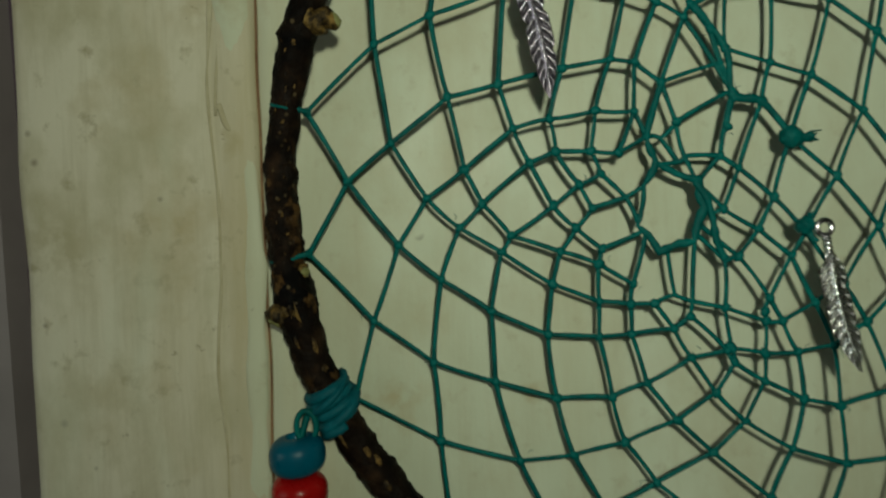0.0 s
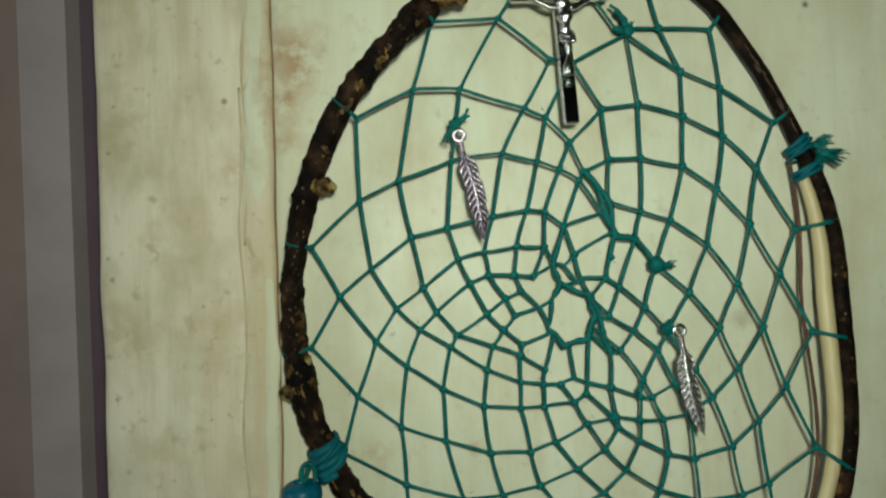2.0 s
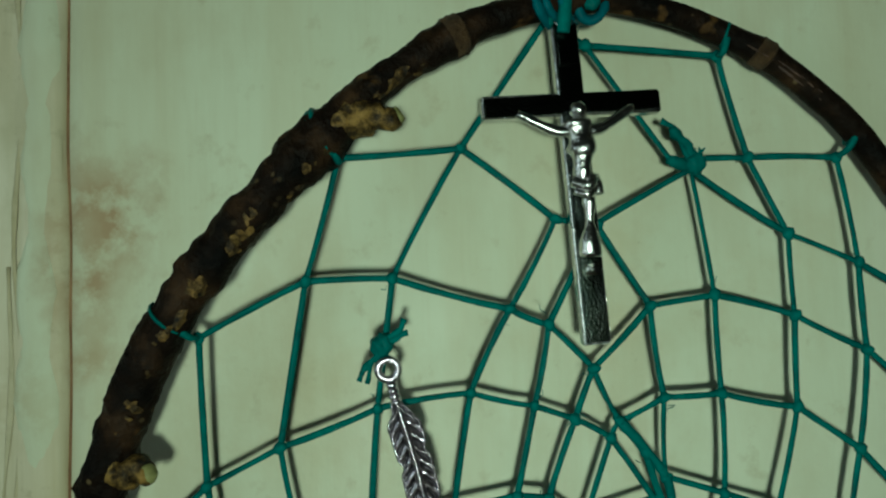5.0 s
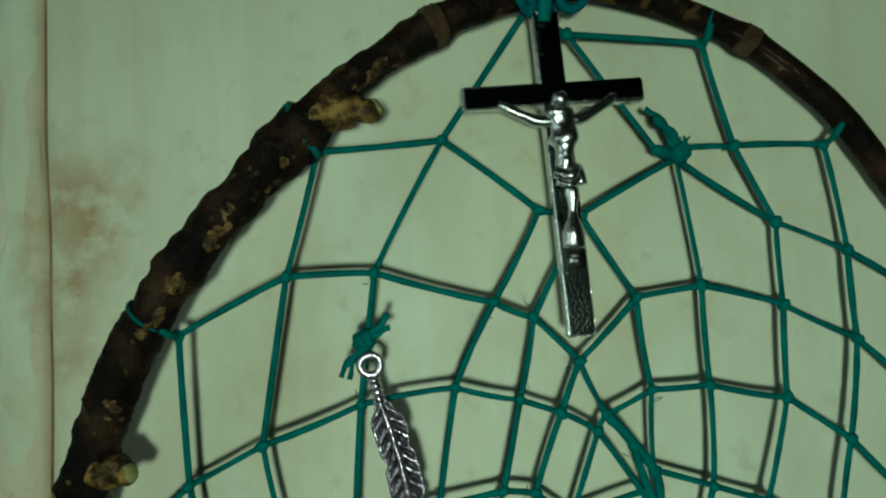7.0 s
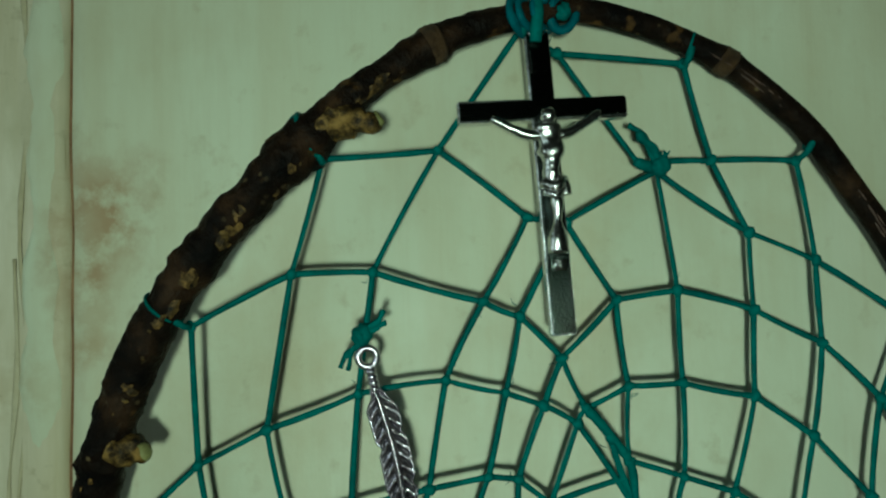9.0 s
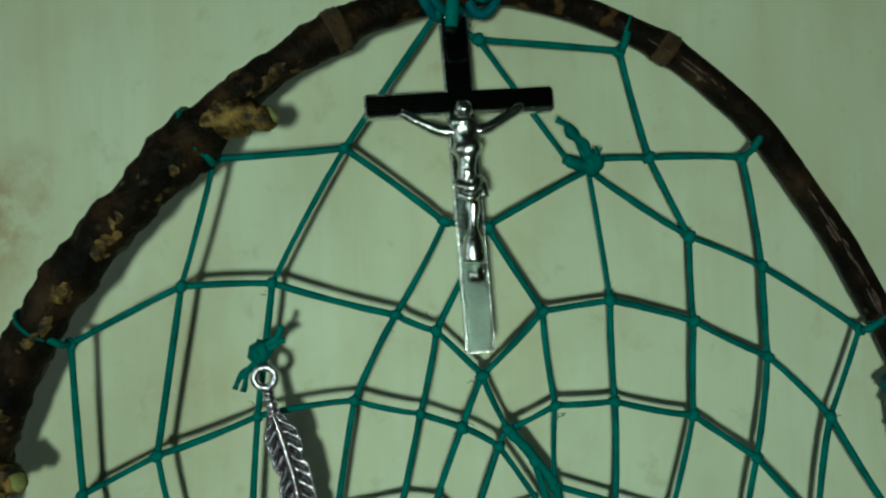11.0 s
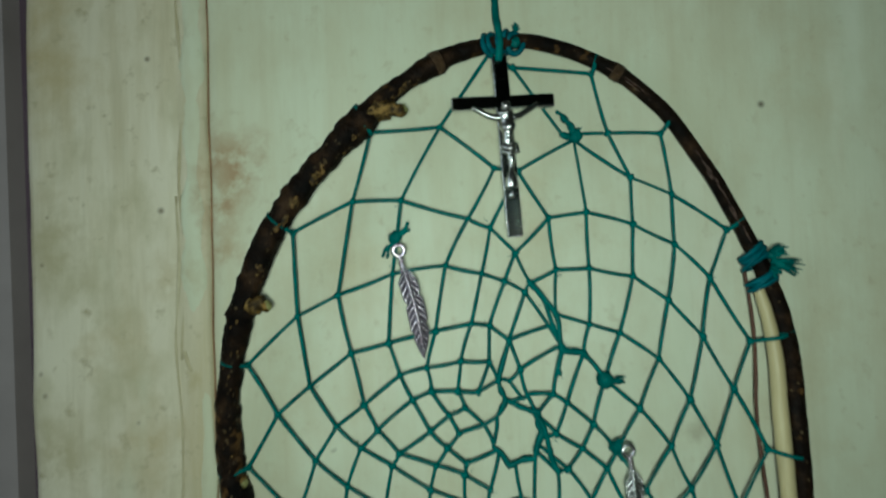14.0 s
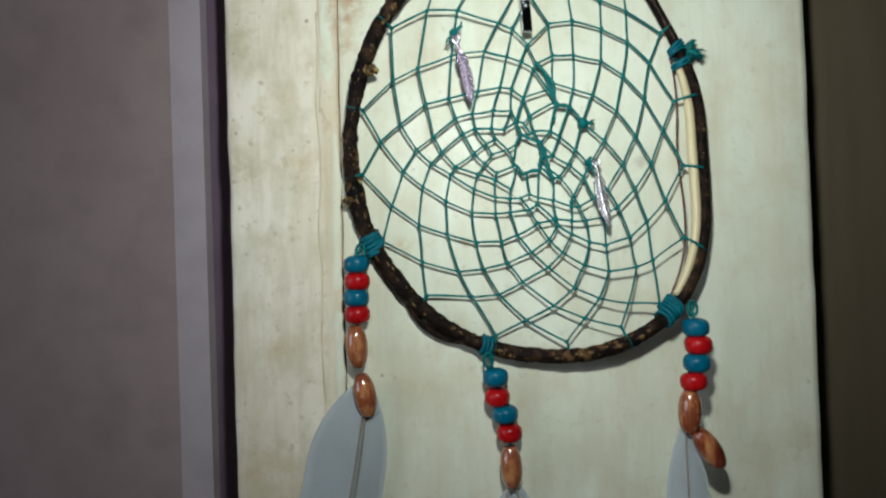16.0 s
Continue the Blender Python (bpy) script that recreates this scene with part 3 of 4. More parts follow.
def scar(deg, around, wide, long, material, label="", lift=0.16):
    """A ragged pale patch, almost flush, for rubbed-off bark and for painted highlight streaks. around: degrees from
    the web side to the front.
    """
    bm = bmesh.new()
    rings, count = 5, 18
    a = radians(deg)
    out = Vector((math.cos(a), 0, math.sin(a)))
    def surface(u, v):
        dg = deg + v / 1.22
        rr = twig_r(dg) + lift - (lift + 0.06) * (math.hypot(u / wide, v / long) ** 2)
        w = radians(around) + u / twig_r(dg)
        ax = radians(dg)
        rad = Vector((math.cos(ax), 0, math.sin(ax)))
        return hoop_at(dg, 0, 0.1) - rad * (rr * math.cos(w) / 1000) + Vector((0, -rr * math.sin(w) / 1000, 0))
    centre = bm.verts.new(surface(0, 0))
    last = None
    for i in range(1, rings + 1):
        ring = []
        for k in range(count):
            w = 2 * math.pi * k / count
            f = i / rings * (0.8 + 0.5 * noise.noise((math.cos(w) * 1.7, math.sin(w) * 1.7, deg)) + 0.25 * noise.noise((math.cos(w) * 5, math.sin(w) * 5, deg)))
            ring.append(bm.verts.new(surface(wide * f * math.cos(w), long * f * math.sin(w))))
        for k in range(count):
            if last:
                bm.faces.new((last[k], last[(k + 1) % count], ring[(k + 1) % count], ring[k]))
            else:
                bm.faces.new((centre, ring[(k + 1) % count], ring[k]))
        last = ring
    bmesh.ops.recalc_face_normals(bm, faces=bm.faces)
    part("scar_or_highlight", bm, material, hoop, label)


scar(113.6, 46, 2.9, 3.8, knot_wood, "rough golden-brown bare wood round the cut shoot", 0.75)
scar(108.4, 56, 1.3, 3.6, scar_wood, "golden-brown rubbed strip beside the cut shoot")
for dg, around, wide, long in ((103.5, 40, 0.5, 0.8), (105.3, 20, 0.45, 0.7), (118.5, 50, 1.0, 1.2), (121, 25, 0.7, 1.5), (125.0, 52, 1.4, 1.3), (127.3, 64, 1.7, 1.5), (129.4, 45, 1.3, 1.2),
                               (134.5, 58, 1.3, 1.5), (138.5, 48, 0.9, 1.5), (140.6, 65, 0.8, 0.7), (144.5, 55, 0.6, 0.9), (148.5, 60, 1.2, 0.9), (151.5, 75, 0.5, 0.7)):
    scar(dg, around, wide * 1.15, long * 1.15, scar_wood)
    scar(dg + random.uniform(-1.6, 1.6), around + random.uniform(-22, 12), wide * 0.5, long * 0.5, knot_wood)
for q in range(26):
    scar(160 + q * 1.35 + random.uniform(-0.5, 0.5), random.uniform(35, 120), random.uniform(0.16, 0.32), random.uniform(0.3, 0.7), scar_wood)
for q in range(34):
    scar(-158 + q * 3.0 + random.uniform(-1, 1), random.uniform(35, 110), random.uniform(0.4, 1.0), random.uniform(0.7, 2.2), scar_wood)
# thin streaks down the twig's front paint in the highlight that runs there
for q in range(30):
    scar(random.uniform(33, 72), random.gauss(72, 9), random.uniform(0.08, 0.22), random.uniform(0.5, 2.6), highlight_bark)
for c in (101, 71):
    collar = bmesh.new()
    tube([hoop_at(c + k * 0.28) for k in range(-3, 4)], [(twig_r(c) * 1.0 + e) / 1000 for e in (-0.3, 0.12, -0.02, 0.05, 0.0, 0.12, -0.3)], 18, bm=collar, rough=0.1)
    part("bud_ring", collar, ring_bark, hoop, "pale ring of a bud scar")
# peeled wood and a thin sliver of bark where the twig is split
n_s = 60
strip = [hoop_at(24 - 72 * k / n_s, 3.0 + 1.1 * math.sin(math.pi * k / n_s), -0.3) for k in range(n_s + 1)]
part("peeled_strip", tube(strip, [(1.1 + 0.7 * math.sin(math.pi * k / n_s) ** 0.5) / 1000 for k in range(n_s + 1)], 14, rough=0.06), peeled, hoop, "peeled cream-coloured wood")
sliver = [hoop_at(29 - 80 * k / n_s, 3.0 + 6.2 * math.sin(math.pi * (k / n_s)) ** 0.8, 1.0) for k in range(n_s + 1)]
part("bark_sliver", tube(sliver, 0.00042, 8, rough=0.15), inner_bark, hoop, "thin red-brown sliver of bark")
under = [hoop_at(-131 + 25 * k / 30, -1.0 - 3.6 * math.sin(math.pi * k / 30), 0.9) for k in range(31)]
part("split_twig", tube(under, [(0.55 + 0.7 * math.sin(math.pi * k / 30)) / 1000 for k in range(31)], 10, rough=0.12), bark, hoop, "split lower sliver of the twig")


# ---- the web: every knot hangs from the loop of the row before it ----
ANCHORS = [92.1, 74.9, 59.4, 36.8, 12.3, -12.0, -34.1, -52.5, -64.5, -79.8, -100.0, -123.9, -145.8, -169.1, 168.8, 139.6, 115.8]
REACH = [79.9, 77.2, 70.0, 62.9, 56.4, 59.7, 70.7, 80.8, 79.9, 78.1, 74.5, 69.1, 65.6, 62.5, 61.6, 64.0, 70.0]
knots = [Vector((HC[0] + r * math.cos(radians(a)), HC[1] + r * math.sin(radians(a)))) for a, r in zip(ANCHORS, REACH)]
N = len(knots)


def weave_row(sag, slip):
    """One turn of the thread: sag in mm below the middle of each loop, slip along it as a share of its length."""
    for s, g in zip(slip, sag):
        n = len(knots)
        a, b = knots[n - N], knots[0] if n == 2 * N - 1 else knots[n - N + 1]
        t = b - a
        u = t.normalized()
        knots.append((a + b) / 2 + u * (s * max(t.length, 3.0)) + Vector((u.y, -u.x)) * g)


weave_row([2.3, 7.9, 5.9, 6.1, 5.7, 7.0, 8.3, 6.2, 6.8, 6.7, 8.0, 6.6, 7.1, 6.8, 7.1, 6.3, 7.7],
          [-0.26, 0.06, -0.02, -0.12, -0.1, -0.03, -0.05, 0.1, 0.09, 0.1, -0.0, -0.09, -0.05, 0.02, -0.05, -0.02, -0.08])
weave_row([6.2, 3.7, 4.3, 4.5, 4.7, 5.0, 4.2, 5.4, 5.1, 4.8, 4.9, 5.5, 6.5, 5.9, 6.2, 6.9, 8.4],
          [0.18, 0.03, -0.0, -0.01, -0.04, -0.11, -0.22, 0.07, 0.03, 0.1, -0.08, 0.03, 0.0, -0.16, -0.21, -0.17, -0.04])
weave_row([-0.4, 5.5, 5.2, 4.8, 5.4, 4.9, 5.6, 5.4, 6.3, 5.4, 5.8, 5.3, 5.4, 6.8, 7.6, 8.9, 2.4],
          [-0.35, 0.0, 0.03, 0.06, -0.05, -0.09, 0.0, 0.01, 0.14, 0.06, 0.08, 0.13, -0.06, -0.04, -0.08, 0.08, -0.25])
weave_row([7.2, 5.1, 5.1, 4.5, 5.8, 6.3, 6.2, 6.5, 4.9, 5.2, 5.1, 4.6, 5.2, 6.5, 5.6, 5.0, 5.5],
          [0.14, 0.06, 0.04, 0.02, -0.1, -0.02, 0.02, 0.05, -0.01, -0.02, 0.06, 0.08, -0.15, -0.21, 0.01, -0.36, 0.13])
weave_row([7.0, 6.8, 6.0, 4.8, 4.2, 5.0, 5.2, 4.9, 5.4, 5.3, 5.2, 3.5, 5.1, 7.0, 6.7, 6.5, 6.1],
          [0.08, 0.07, 0.02, 0.13, -0.14, -0.15, 0.08, -0.05, -0.05, 0.02, 0.08, -0.06, 0.11, -0.11, -0.11, -0.14, 0.19])
weave_row([5.4, 6.0, 5.9, 4.3, 4.9, 5.3, 4.9, 4.3, 5.8, 4.9, 2.5, 4.8, 3.7, 5.4, 4.3, 5.0, 5.3],
          [0.2, 0.02, -0.01, -0.14, -0.13, -0.01, -0.05, 0.11, 0.08, -0.06, -0.28, 0.19, -0.1, -0.12, -0.1, 0.08, 0.09])
weave_row([3.2, 4.4, 2.9, 4.2, 3.7, 4.4, 5.4, 4.2, 4.0, 4.6, 5.7, 3.2, 4.4, 3.5, 2.2, 0.1, 3.3],
          [-0.04, 0.08, -0.21, 0.02, 0.07, 0.01, -0.07, 0.18, -0.12, -0.19, 0.02, -0.06, -0.04, -0.32, 0.32, 0.06, 0.14])
weave_row([5.3, 4.0, 2.7, 2.6, 2.4, 1.9, 3.5, 3.5, 3.8, 3.2, 4.2, 4.2, 5.1, 5.5, 7.7, -0.0, 3.0],
          [0.14, -0.08, 0.18, -0.27, 0.45, -0.3, -0.08, -0.02, -0.03, -0.05, -0.09, -0.06, -0.11, -0.4, 2.06, 0.55, 0.31])
weave_row([4.6, 4.1, 0.5, 6.3, 0.6, 3.0, 2.1, 2.4, 1.8, 2.5, 2.8, 3.4, 4.5, 6.3, -0.0, -0.0, 4.1],
          [0.02, -0.17, 0.11, 0.03, -0.06, 0.33, 0.1, -0.22, -0.23, -0.02, -0.02, -0.18, -0.74, -0.22, 0.07, -0.0, -0.02])


def knot_at(n):
    p = knots[n]
    return P3(p.x, p.y, 0.25 * noise.noise((p.x * 0.06, p.y * 0.06, 2)))


RX, RZ = 21.7, -17.4
# the hole in the middle: an uneven polygon, thick and fuzzy on its lower right side
HOLE = [(5.2, 0.3, 0.95), (4.3, 5.0, 0.75), (-2.7, 8.0, 0.45), (-5.0, 4.6, 0.42), (-6.2, -2.3, 0.45), (-2.6, -6.9, 0.8), (3.4, -5.4, 0.6)]


def ring_at(deg):
    a = radians(deg)
    way = Vector((math.cos(a), math.sin(a)))
    for (x0, z0, _), (x1, z1, _) in zip(HOLE, HOLE[1:] + HOLE[:1]):
        c0, c1 = way.x * z0 - way.y * x0, way.x * z1 - way.y * x1
        if c0 <= 0 < c1:
            f = -c0 / (c1 - c0)
            return P3(RX + x0 + (x1 - x0) * f, RZ + z0 + (z1 - z0) * f)
    return P3(RX + 5, RZ)


hole_pts, hole_rad = [], []
for (x0, z0, r0), (x1, z1, r1) in zip(HOLE, HOLE[1:] + HOLE[:1]):
    for k in range(7):
        f = k / 7
        pull = 1 - 0.06 * math.sin(math.pi * f)
        hole_pts.append(P3(RX + (x0 + (x1 - x0) * f) * pull, RZ + (z0 + (z1 - z0) * f) * pull, -0.15))
        hole_rad.append((r0 + (r1 - r0) * f) * (1 + 0.3 * noise.noise((x0 + f * 3, z0, 4))) / 1000)
web = part("web", tube(hole_pts, hole_rad, 10, True, 0.7, rough=0.3), cord_mat, catcher, "teal waxed cord web with knotted rows")


def strand_piece(a, b, bm, r=0.00041):
    d = b - a
    k = random.uniform(-0.00025, 0.00025)
    side = Vector((d.z, 0, -d.x)).normalized() * k
    pts = [a, a + d * 0.25 + side * 0.8, a + d * 0.5 + side, a + d * 0.75 + side * 0.8, b]
    tube(pts, [r * random.uniform(0.9, 1.12) for _ in pts], 8, flat=0.62, turn=random.uniform(-0.5, 0.5), bm=bm, cap=False)


def strand(a, b):
    if (a - b).length > 0.0004:
        bm = bmesh.new()
        strand_piece(a, b, bm)
        part("strand", bm, cord_mat, web)


for row in range(1, 10):
    for i in range(N):
        n = row * N + i
        for m, s in ((n - N, 0), (n - N + 1, 1)):
            if n == 2 * N - 1 and s:
                m = 0
            if not (n == 3 * N - 1 and s):
                strand(knot_at(m), knot_at(n))


# the last turn is drawn in to the middle ring, partly over a few loose knots
inner = [P3(24.7, -33.0), P3(21.7, -31.8), P3(30.3, -26.5), P3(13.6, -14.8), P3(22.5, -9.3), P3(19.6, -5.2), P3(23.6, -8.3)]
last = [knot_at(9 * N + i) for i in range(N)]
for a, b in ((inner[0], inner[1]), (inner[0], last[3]), (inner[0], last[5]), (inner[1], last[6]), (inner[0], ring_at(-55)), (inner[1], ring_at(-100)), (inner[2], last[3]), (inner[2], last[1]),
             (inner[2], ring_at(-48)), (last[7], ring_at(-140)), (last[8], ring_at(-148)), (inner[3], last[9]), (inner[3], last[10]), (inner[3], ring_at(140)), (inner[3], ring_at(-165)),
             (knot_at(8 * N + 13), P3(30.3, 7.1)), (inner[6], last[13]), (inner[6], knot_at(8 * N + 16)), (inner[6], inner[4]), (inner[6], last[16]), (inner[5], last[12]), (inner[5], last[13]), (inner[5], inner[4]),
             (last[0], ring_at(-10)), (last[16], ring_at(45)), (last[11], last[12]), (inner[4], ring_at(105)), (last[1], ring_at(-30))):
    strand(a, b)
for ctrl in ([knot_at(6 * N + 15), knot_at(6 * N + 16), knot_at(7 * N + 16), knot_at(7 * N), knot_at(6 * N + 1)],
             [P3(25.2, -12.6, -0.3), P3(27.0, -15.5, -0.5), P3(28.0, -18.8, -0.4), P3(28.6, -22.5, -0.2), P3(30.3, -26.0)],
             [knot_at(2 * N), knot_at(3 * N)],
             [knot_at(8 * N + 13), knot_at(9 * N + 12), P3(18.5, -9.2, -0.3), P3(17.0, -12.5)]):
    pts = bez([c + Vector((0, -0.0003, 0)) for c in ctrl], 8)
    part("thick_strand", tube(pts, [0.00060 + 0.00034 * noise.noise((k * 0.4, 1, ctrl[0].x * 900)) for k in range(len(pts))], 10, flat=0.8, rough=0.25), cord_mat, web, "doubled cord wrapped over itself")

knot_meshes = []
for v in range(4):
    bm = bmesh.new()
    bmesh.ops.create_icosphere(bm, subdivisions=2, radius=0.00084)
    for q in bm.verts:
        q.co *= 1 + 0.35 * noise.noise(q.co * 1500 + Vector((v * 7, 0, 0)))
        q.co.y *= 0.75
    me = bpy.data.meshes.new("knot")
    bm.to_mesh(me)
    bm.free()
    me.polygons.foreach_set("use_smooth", [True] * len(me.polygons))
    me.materials.append(cord_mat)
    knot_meshes.append(me)
for n in range(N, 10 * N):
    k = new("knot", knot_meshes[n % 4])
    k.parent = web
    k.matrix_parent_inverse = web.matrix_world.inverted()
    k.matrix_basis = Matrix.Translation(knot_at(n) + Vector((0, -0.00015, 0))) @ Matrix.Rotation(random.uniform(0, 6.28), 4, "Y") @ Matrix.Diagonal((random.uniform(0.85, 1.2), 1, random.uniform(0.8, 1.05), 1))


def coil(d0, d1, turns, wire, name, label, grow=0.0, slant=0.6):
    """Cord wound round the twig between two angles of the hoop."""
    pts = []
    steps = int(turns * 18)
    for k in range(steps + 1):
        f = k / steps
        dg = d0 + (d1 - d0) * f
        w = 2 * math.pi * turns * f
        a = radians(dg)
        out = Vector((math.cos(a), 0, math.sin(a)))
        r = (twig_r(dg) + (wire * 0.3 if wire > 0.5 else -0.12) + grow * (0.5 + 0.5 * math.sin(f * 9)) + (0.35 if wire > 0.5 else 0.1) * noise.noise((k * 0.15, dg, 1))) / 1000
        pts.append(hoop_at(dg + slant * math.sin(w) + (0.5 * noise.noise((k * 0.11, d0, 4)) if wire > 0.5 else 0), 0, 0.3) + out * r * math.cos(w) * 1.02 + Vector((0, -r * math.sin(w), 0)))
    return part(name, tube(pts, [wire * (1 + 0.25 * noise.noise((k * 0.21, d0, 8))) / 1000 for k in range(len(pts))], 8, flat=0.75, rough=0.3), wrap_mat if wire > 0.5 else cord_mat, catcher, label)


for a, r in zip(ANCHORS, REACH):
    n = ANCHORS.index(a)
    split = n in (4, 5, 6)
    if n not in (0, 12, 7):
        coil(a - 0.25, a + 0.3, 1.0, 0.30, "hitch", "", 0.0, 0.3)
    root = hoop_at(a, 1.2 if split else 0.45 * twig_r(a), -2.6 if split else -0.55 * twig_r(a))
    mid = hoop_at(a, 4.0 if split else 0.9 + twig_r(a), -2.9 if split else -0.5)
    part("anchor_cord", tube(bez([root, mid, knot_at(n)], 6), 0.00047, 8, flat=0.8, rough=0.1), cord_mat, catcher)
    k = new("anchor_knot", knot_meshes[n % 4])
    k.parent = catcher
    k.matrix_parent_inverse = catcher.matrix_world.inverted()
    k.matrix_basis = Matrix.Translation(knot_at(n))

coil(115.7, 116.2, 1.15, 0.5, "hitch", "cord band across the swollen node", 0.22, 0.3)
coil(-149.8, -144.4, 4.3, 0.95, "cord_wrap", "thick teal cord wrapping with the bead cord below", 0.2, 0.4)
coil(-145.6, -149.4, 2.6, 0.8, "cord_wrap", "thick teal cord wrapped across", 0.55, 1.0)
coil(-54.5, -49.5, 4.5, 0.9, "cord_wrap", "thick teal cord wrapping", 0.4, 0.8)
coil(-103.9, -101.1, 2.6, 0.85, "cord_wrap", "teal cord wrapping", 0.2, 0.5)
coil(92.6, 89.2, 3.2, 0.66, "cord_wrap", "teal cord wrapping at the top", 0.5, 1.0)


def wide_wrap(d0, d1, turns, inset, half, depth, wire, label=""):
    """Cord wound flat round the twig and the split wood beside it."""
    pts = []
    for k in range(int(turns * 22) + 1):
        f = k / (turns * 22)
        w = 2 * math.pi * turns * f
        j = 0.3 * noise.noise((k * 0.13, d0, 2))
        pts.append(hoop_at(d0 + (d1 - d0) * f + 0.3 * math.sin(w) + 0.5 * noise.noise((k * 0.09, d0, 6)), inset - (half + j) * math.cos(w), -(depth + j * 0.5) * math.sin(w) - 0.1))
    part("cord_wrap", tube(pts, [wire * (1 + 0.2 * noise.noise((k * 0.3, d0, 9))) / 1000 for k in range(len(pts))], 8, flat=0.7, rough=0.2), wrap_mat, catcher, label)


wide_wrap(30.6, 27.6, 3.0, 0.8, 2.7, 2.4, 0.8, "frayed teal cord wrapping over split wood")
wide_wrap(24.8, 22.6, 2.0, 1.5, 3.4, 2.6, 0.75, "teal cord wrapping over split wood")
wide_wrap(30.2, 23.4, 1.5, 1.2, 3.1, 2.9, 0.55)
wide_wrap(-48.8, -53.0, 4.6, 1.0, 3.6, 2.6, 0.95, "thick teal cord wrapping over split wood")


def tuft(at, way, length, count, spread, parent):
    """Frayed cord ends."""
    bm = bmesh.new()
    for _ in range(count):
        d = (way + Vector([random.uniform(-spread, spread) for _ in range(3)])).normalized()
        e = at + d * length * random.uniform(0.6, 1.1) / 1000
        m = (at + e) / 2 + Vector([random.uniform(-0.3, 0.3) / 1000 for _ in range(3)])
        tube([at, m, e], [0.00022, 0.0002, 0.00012], 5, bm=bm)
    part("frayed_end", bm, cord_mat, parent)


fibres = bmesh.new()
for q in range(150):
    at = knot_at(random.randrange(N, 10 * N)) + Vector((random.uniform(-1.6, 1.6), -0.2, random.uniform(-1.6, 1.6))) / 1000
    if q < 50:
        at = ring_at(random.uniform(-130, 50))
    way = Vector((random.uniform(-1, 1), random.uniform(-0.6, 0.2), random.uniform(-1, 1))) * random.uniform(0.6, 1.7) / 1000
    curl = Vector((-way.z, 0, way.x)) * random.uniform(-0.5, 0.5)
    tube([at, at + way * 0.5 + curl, at + way], [0.00007, 0.00006, 0.00003], 4, bm=fibres)
tagged(part("loose_fibres", fibres, cord_mat, web), "fine loose teal fibres on the cord", kind="stuff")


def cord_tail(at, way, length, parent, r=0.0007):
    """A cut cord end that parts into two or three flat plies."""
    bm = bmesh.new()
    side = way.cross(Vector((0, 1, 0))).normalized()
    for ply in range(random.choice((2, 3))):
        spread, droop, ln = random.uniform(-0.22, 0.22), random.uniform(-0.12, 0.1), length * random.uniform(0.72, 1.08)
        pts = []
        for k in range(9):
            f = k / 8
            pts.append(at + (way * f + side * (spread * f * f + 0.05 * math.sin(f * 7 + ply)) + Vector((0, 0, droop * f * f)) + Vector((0, -0.06 * ply, 0)) * f) * (ln / 1000))
        tube(pts, [r * (0.78 - 0.12 * k / 8 + 0.12 * math.sin(k * 1.7 + ply)) for k in range(9)], 8, flat=0.5, turn=random.uniform(-0.7, 0.7), bm=bm, rough=0.3)
    part("cord_tail", bm, cord_mat, parent)


cord_tail(hoop_at(27, -1.5, -2), Vector((1, -0.2, -0.35)).normalized(), 4.6, catcher, 0.0009)
cord_tail(hoop_at(28.5, -1.0, -2), Vector((1, -0.3, 0.1)).normalized(), 3.6, catcher, 0.0008)
tuft(hoop_at(27, -2.2, -2), Vector((1, 0, -0.4)), 6.0, 44, 0.4, catcher)
tuft(hoop_at(28.5, -1.6, -1.8), Vector((1, -0.3, 0.25)), 4.2, 34, 0.55, catcher)
tuft(hoop_at(26, -0.6, -2.2), Vector((0.6, -0.6, -0.6)), 2.6, 26, 0.8, catcher)
cord_tail(P3(41.7, -5.9, -0.6), Vector((1, -0.1, 0.05)), 3.4, web, 0.0009)
tuft(P3(43.5, -5.8, -0.6), Vector((1, 0, -0.1)), 2.6, 10, 0.35, web)
cord_tail(P3(36.7, 49.8, -0.5), Vector((-0.6, -0.15, 1)).normalized(), 7.0, web, 0.00075)
tuft(P3(36.9, 50.0, -0.6), Vector((0.3, -0.3, 1)), 1.8, 8, 0.5, web)
tuft(P3(23.3, 73.0, -2.0), Vector((0.2, -0.3, 1)), 2.4, 14, 0.7, catcher)
for p, r in (((41.7, -5.9), 1.9), ((36.7, 49.6), 1.5), ((23.4, 70.6), 1.25)):
    bm = bmesh.new()
    bmesh.ops.create_icosphere(bm, subdivisions=3, radius=r / 1000)
    for v in bm.verts:
        v.co *= 1 + 0.3 * noise.noise(v.co * 1400)
        v.co.y *= 0.7
    bmesh.ops.translate(bm, verts=bm.verts, vec=P3(*p, -0.5 if r != 1.25 else -2.4))
    part("large_knot", bm, cord_mat, web if r != 1.25 else catcher)
loop_pts = [P3(23.4 + 1.7 * math.cos(w), 70.4 + 2.2 * math.sin(w), -2.1 + 0.6 * math.sin(2 * w)) for w in (2 * math.pi * k / 24 for k in range(24))]
part("loop", tube(loop_pts, 0.00068, 8, True, 0.8, rough=0.25), wrap_mat, catcher, "open loop of teal cord")
part("hanging_cord", tube(bez([P3(19.4, 66.5, -2.6), P3(19.8, 70.5, -3.2), P3(19.6, 74, -2.0), P3(19.4, 80, 0), P3(19.8, 100, 1.5), P3(20.4, 140, 2.6), P3(20.5, 185, 3.0)], 8),
                          0.00085, 10, flat=0.85, rough=0.2), cord_mat, catcher, "twisted teal hanging cord")


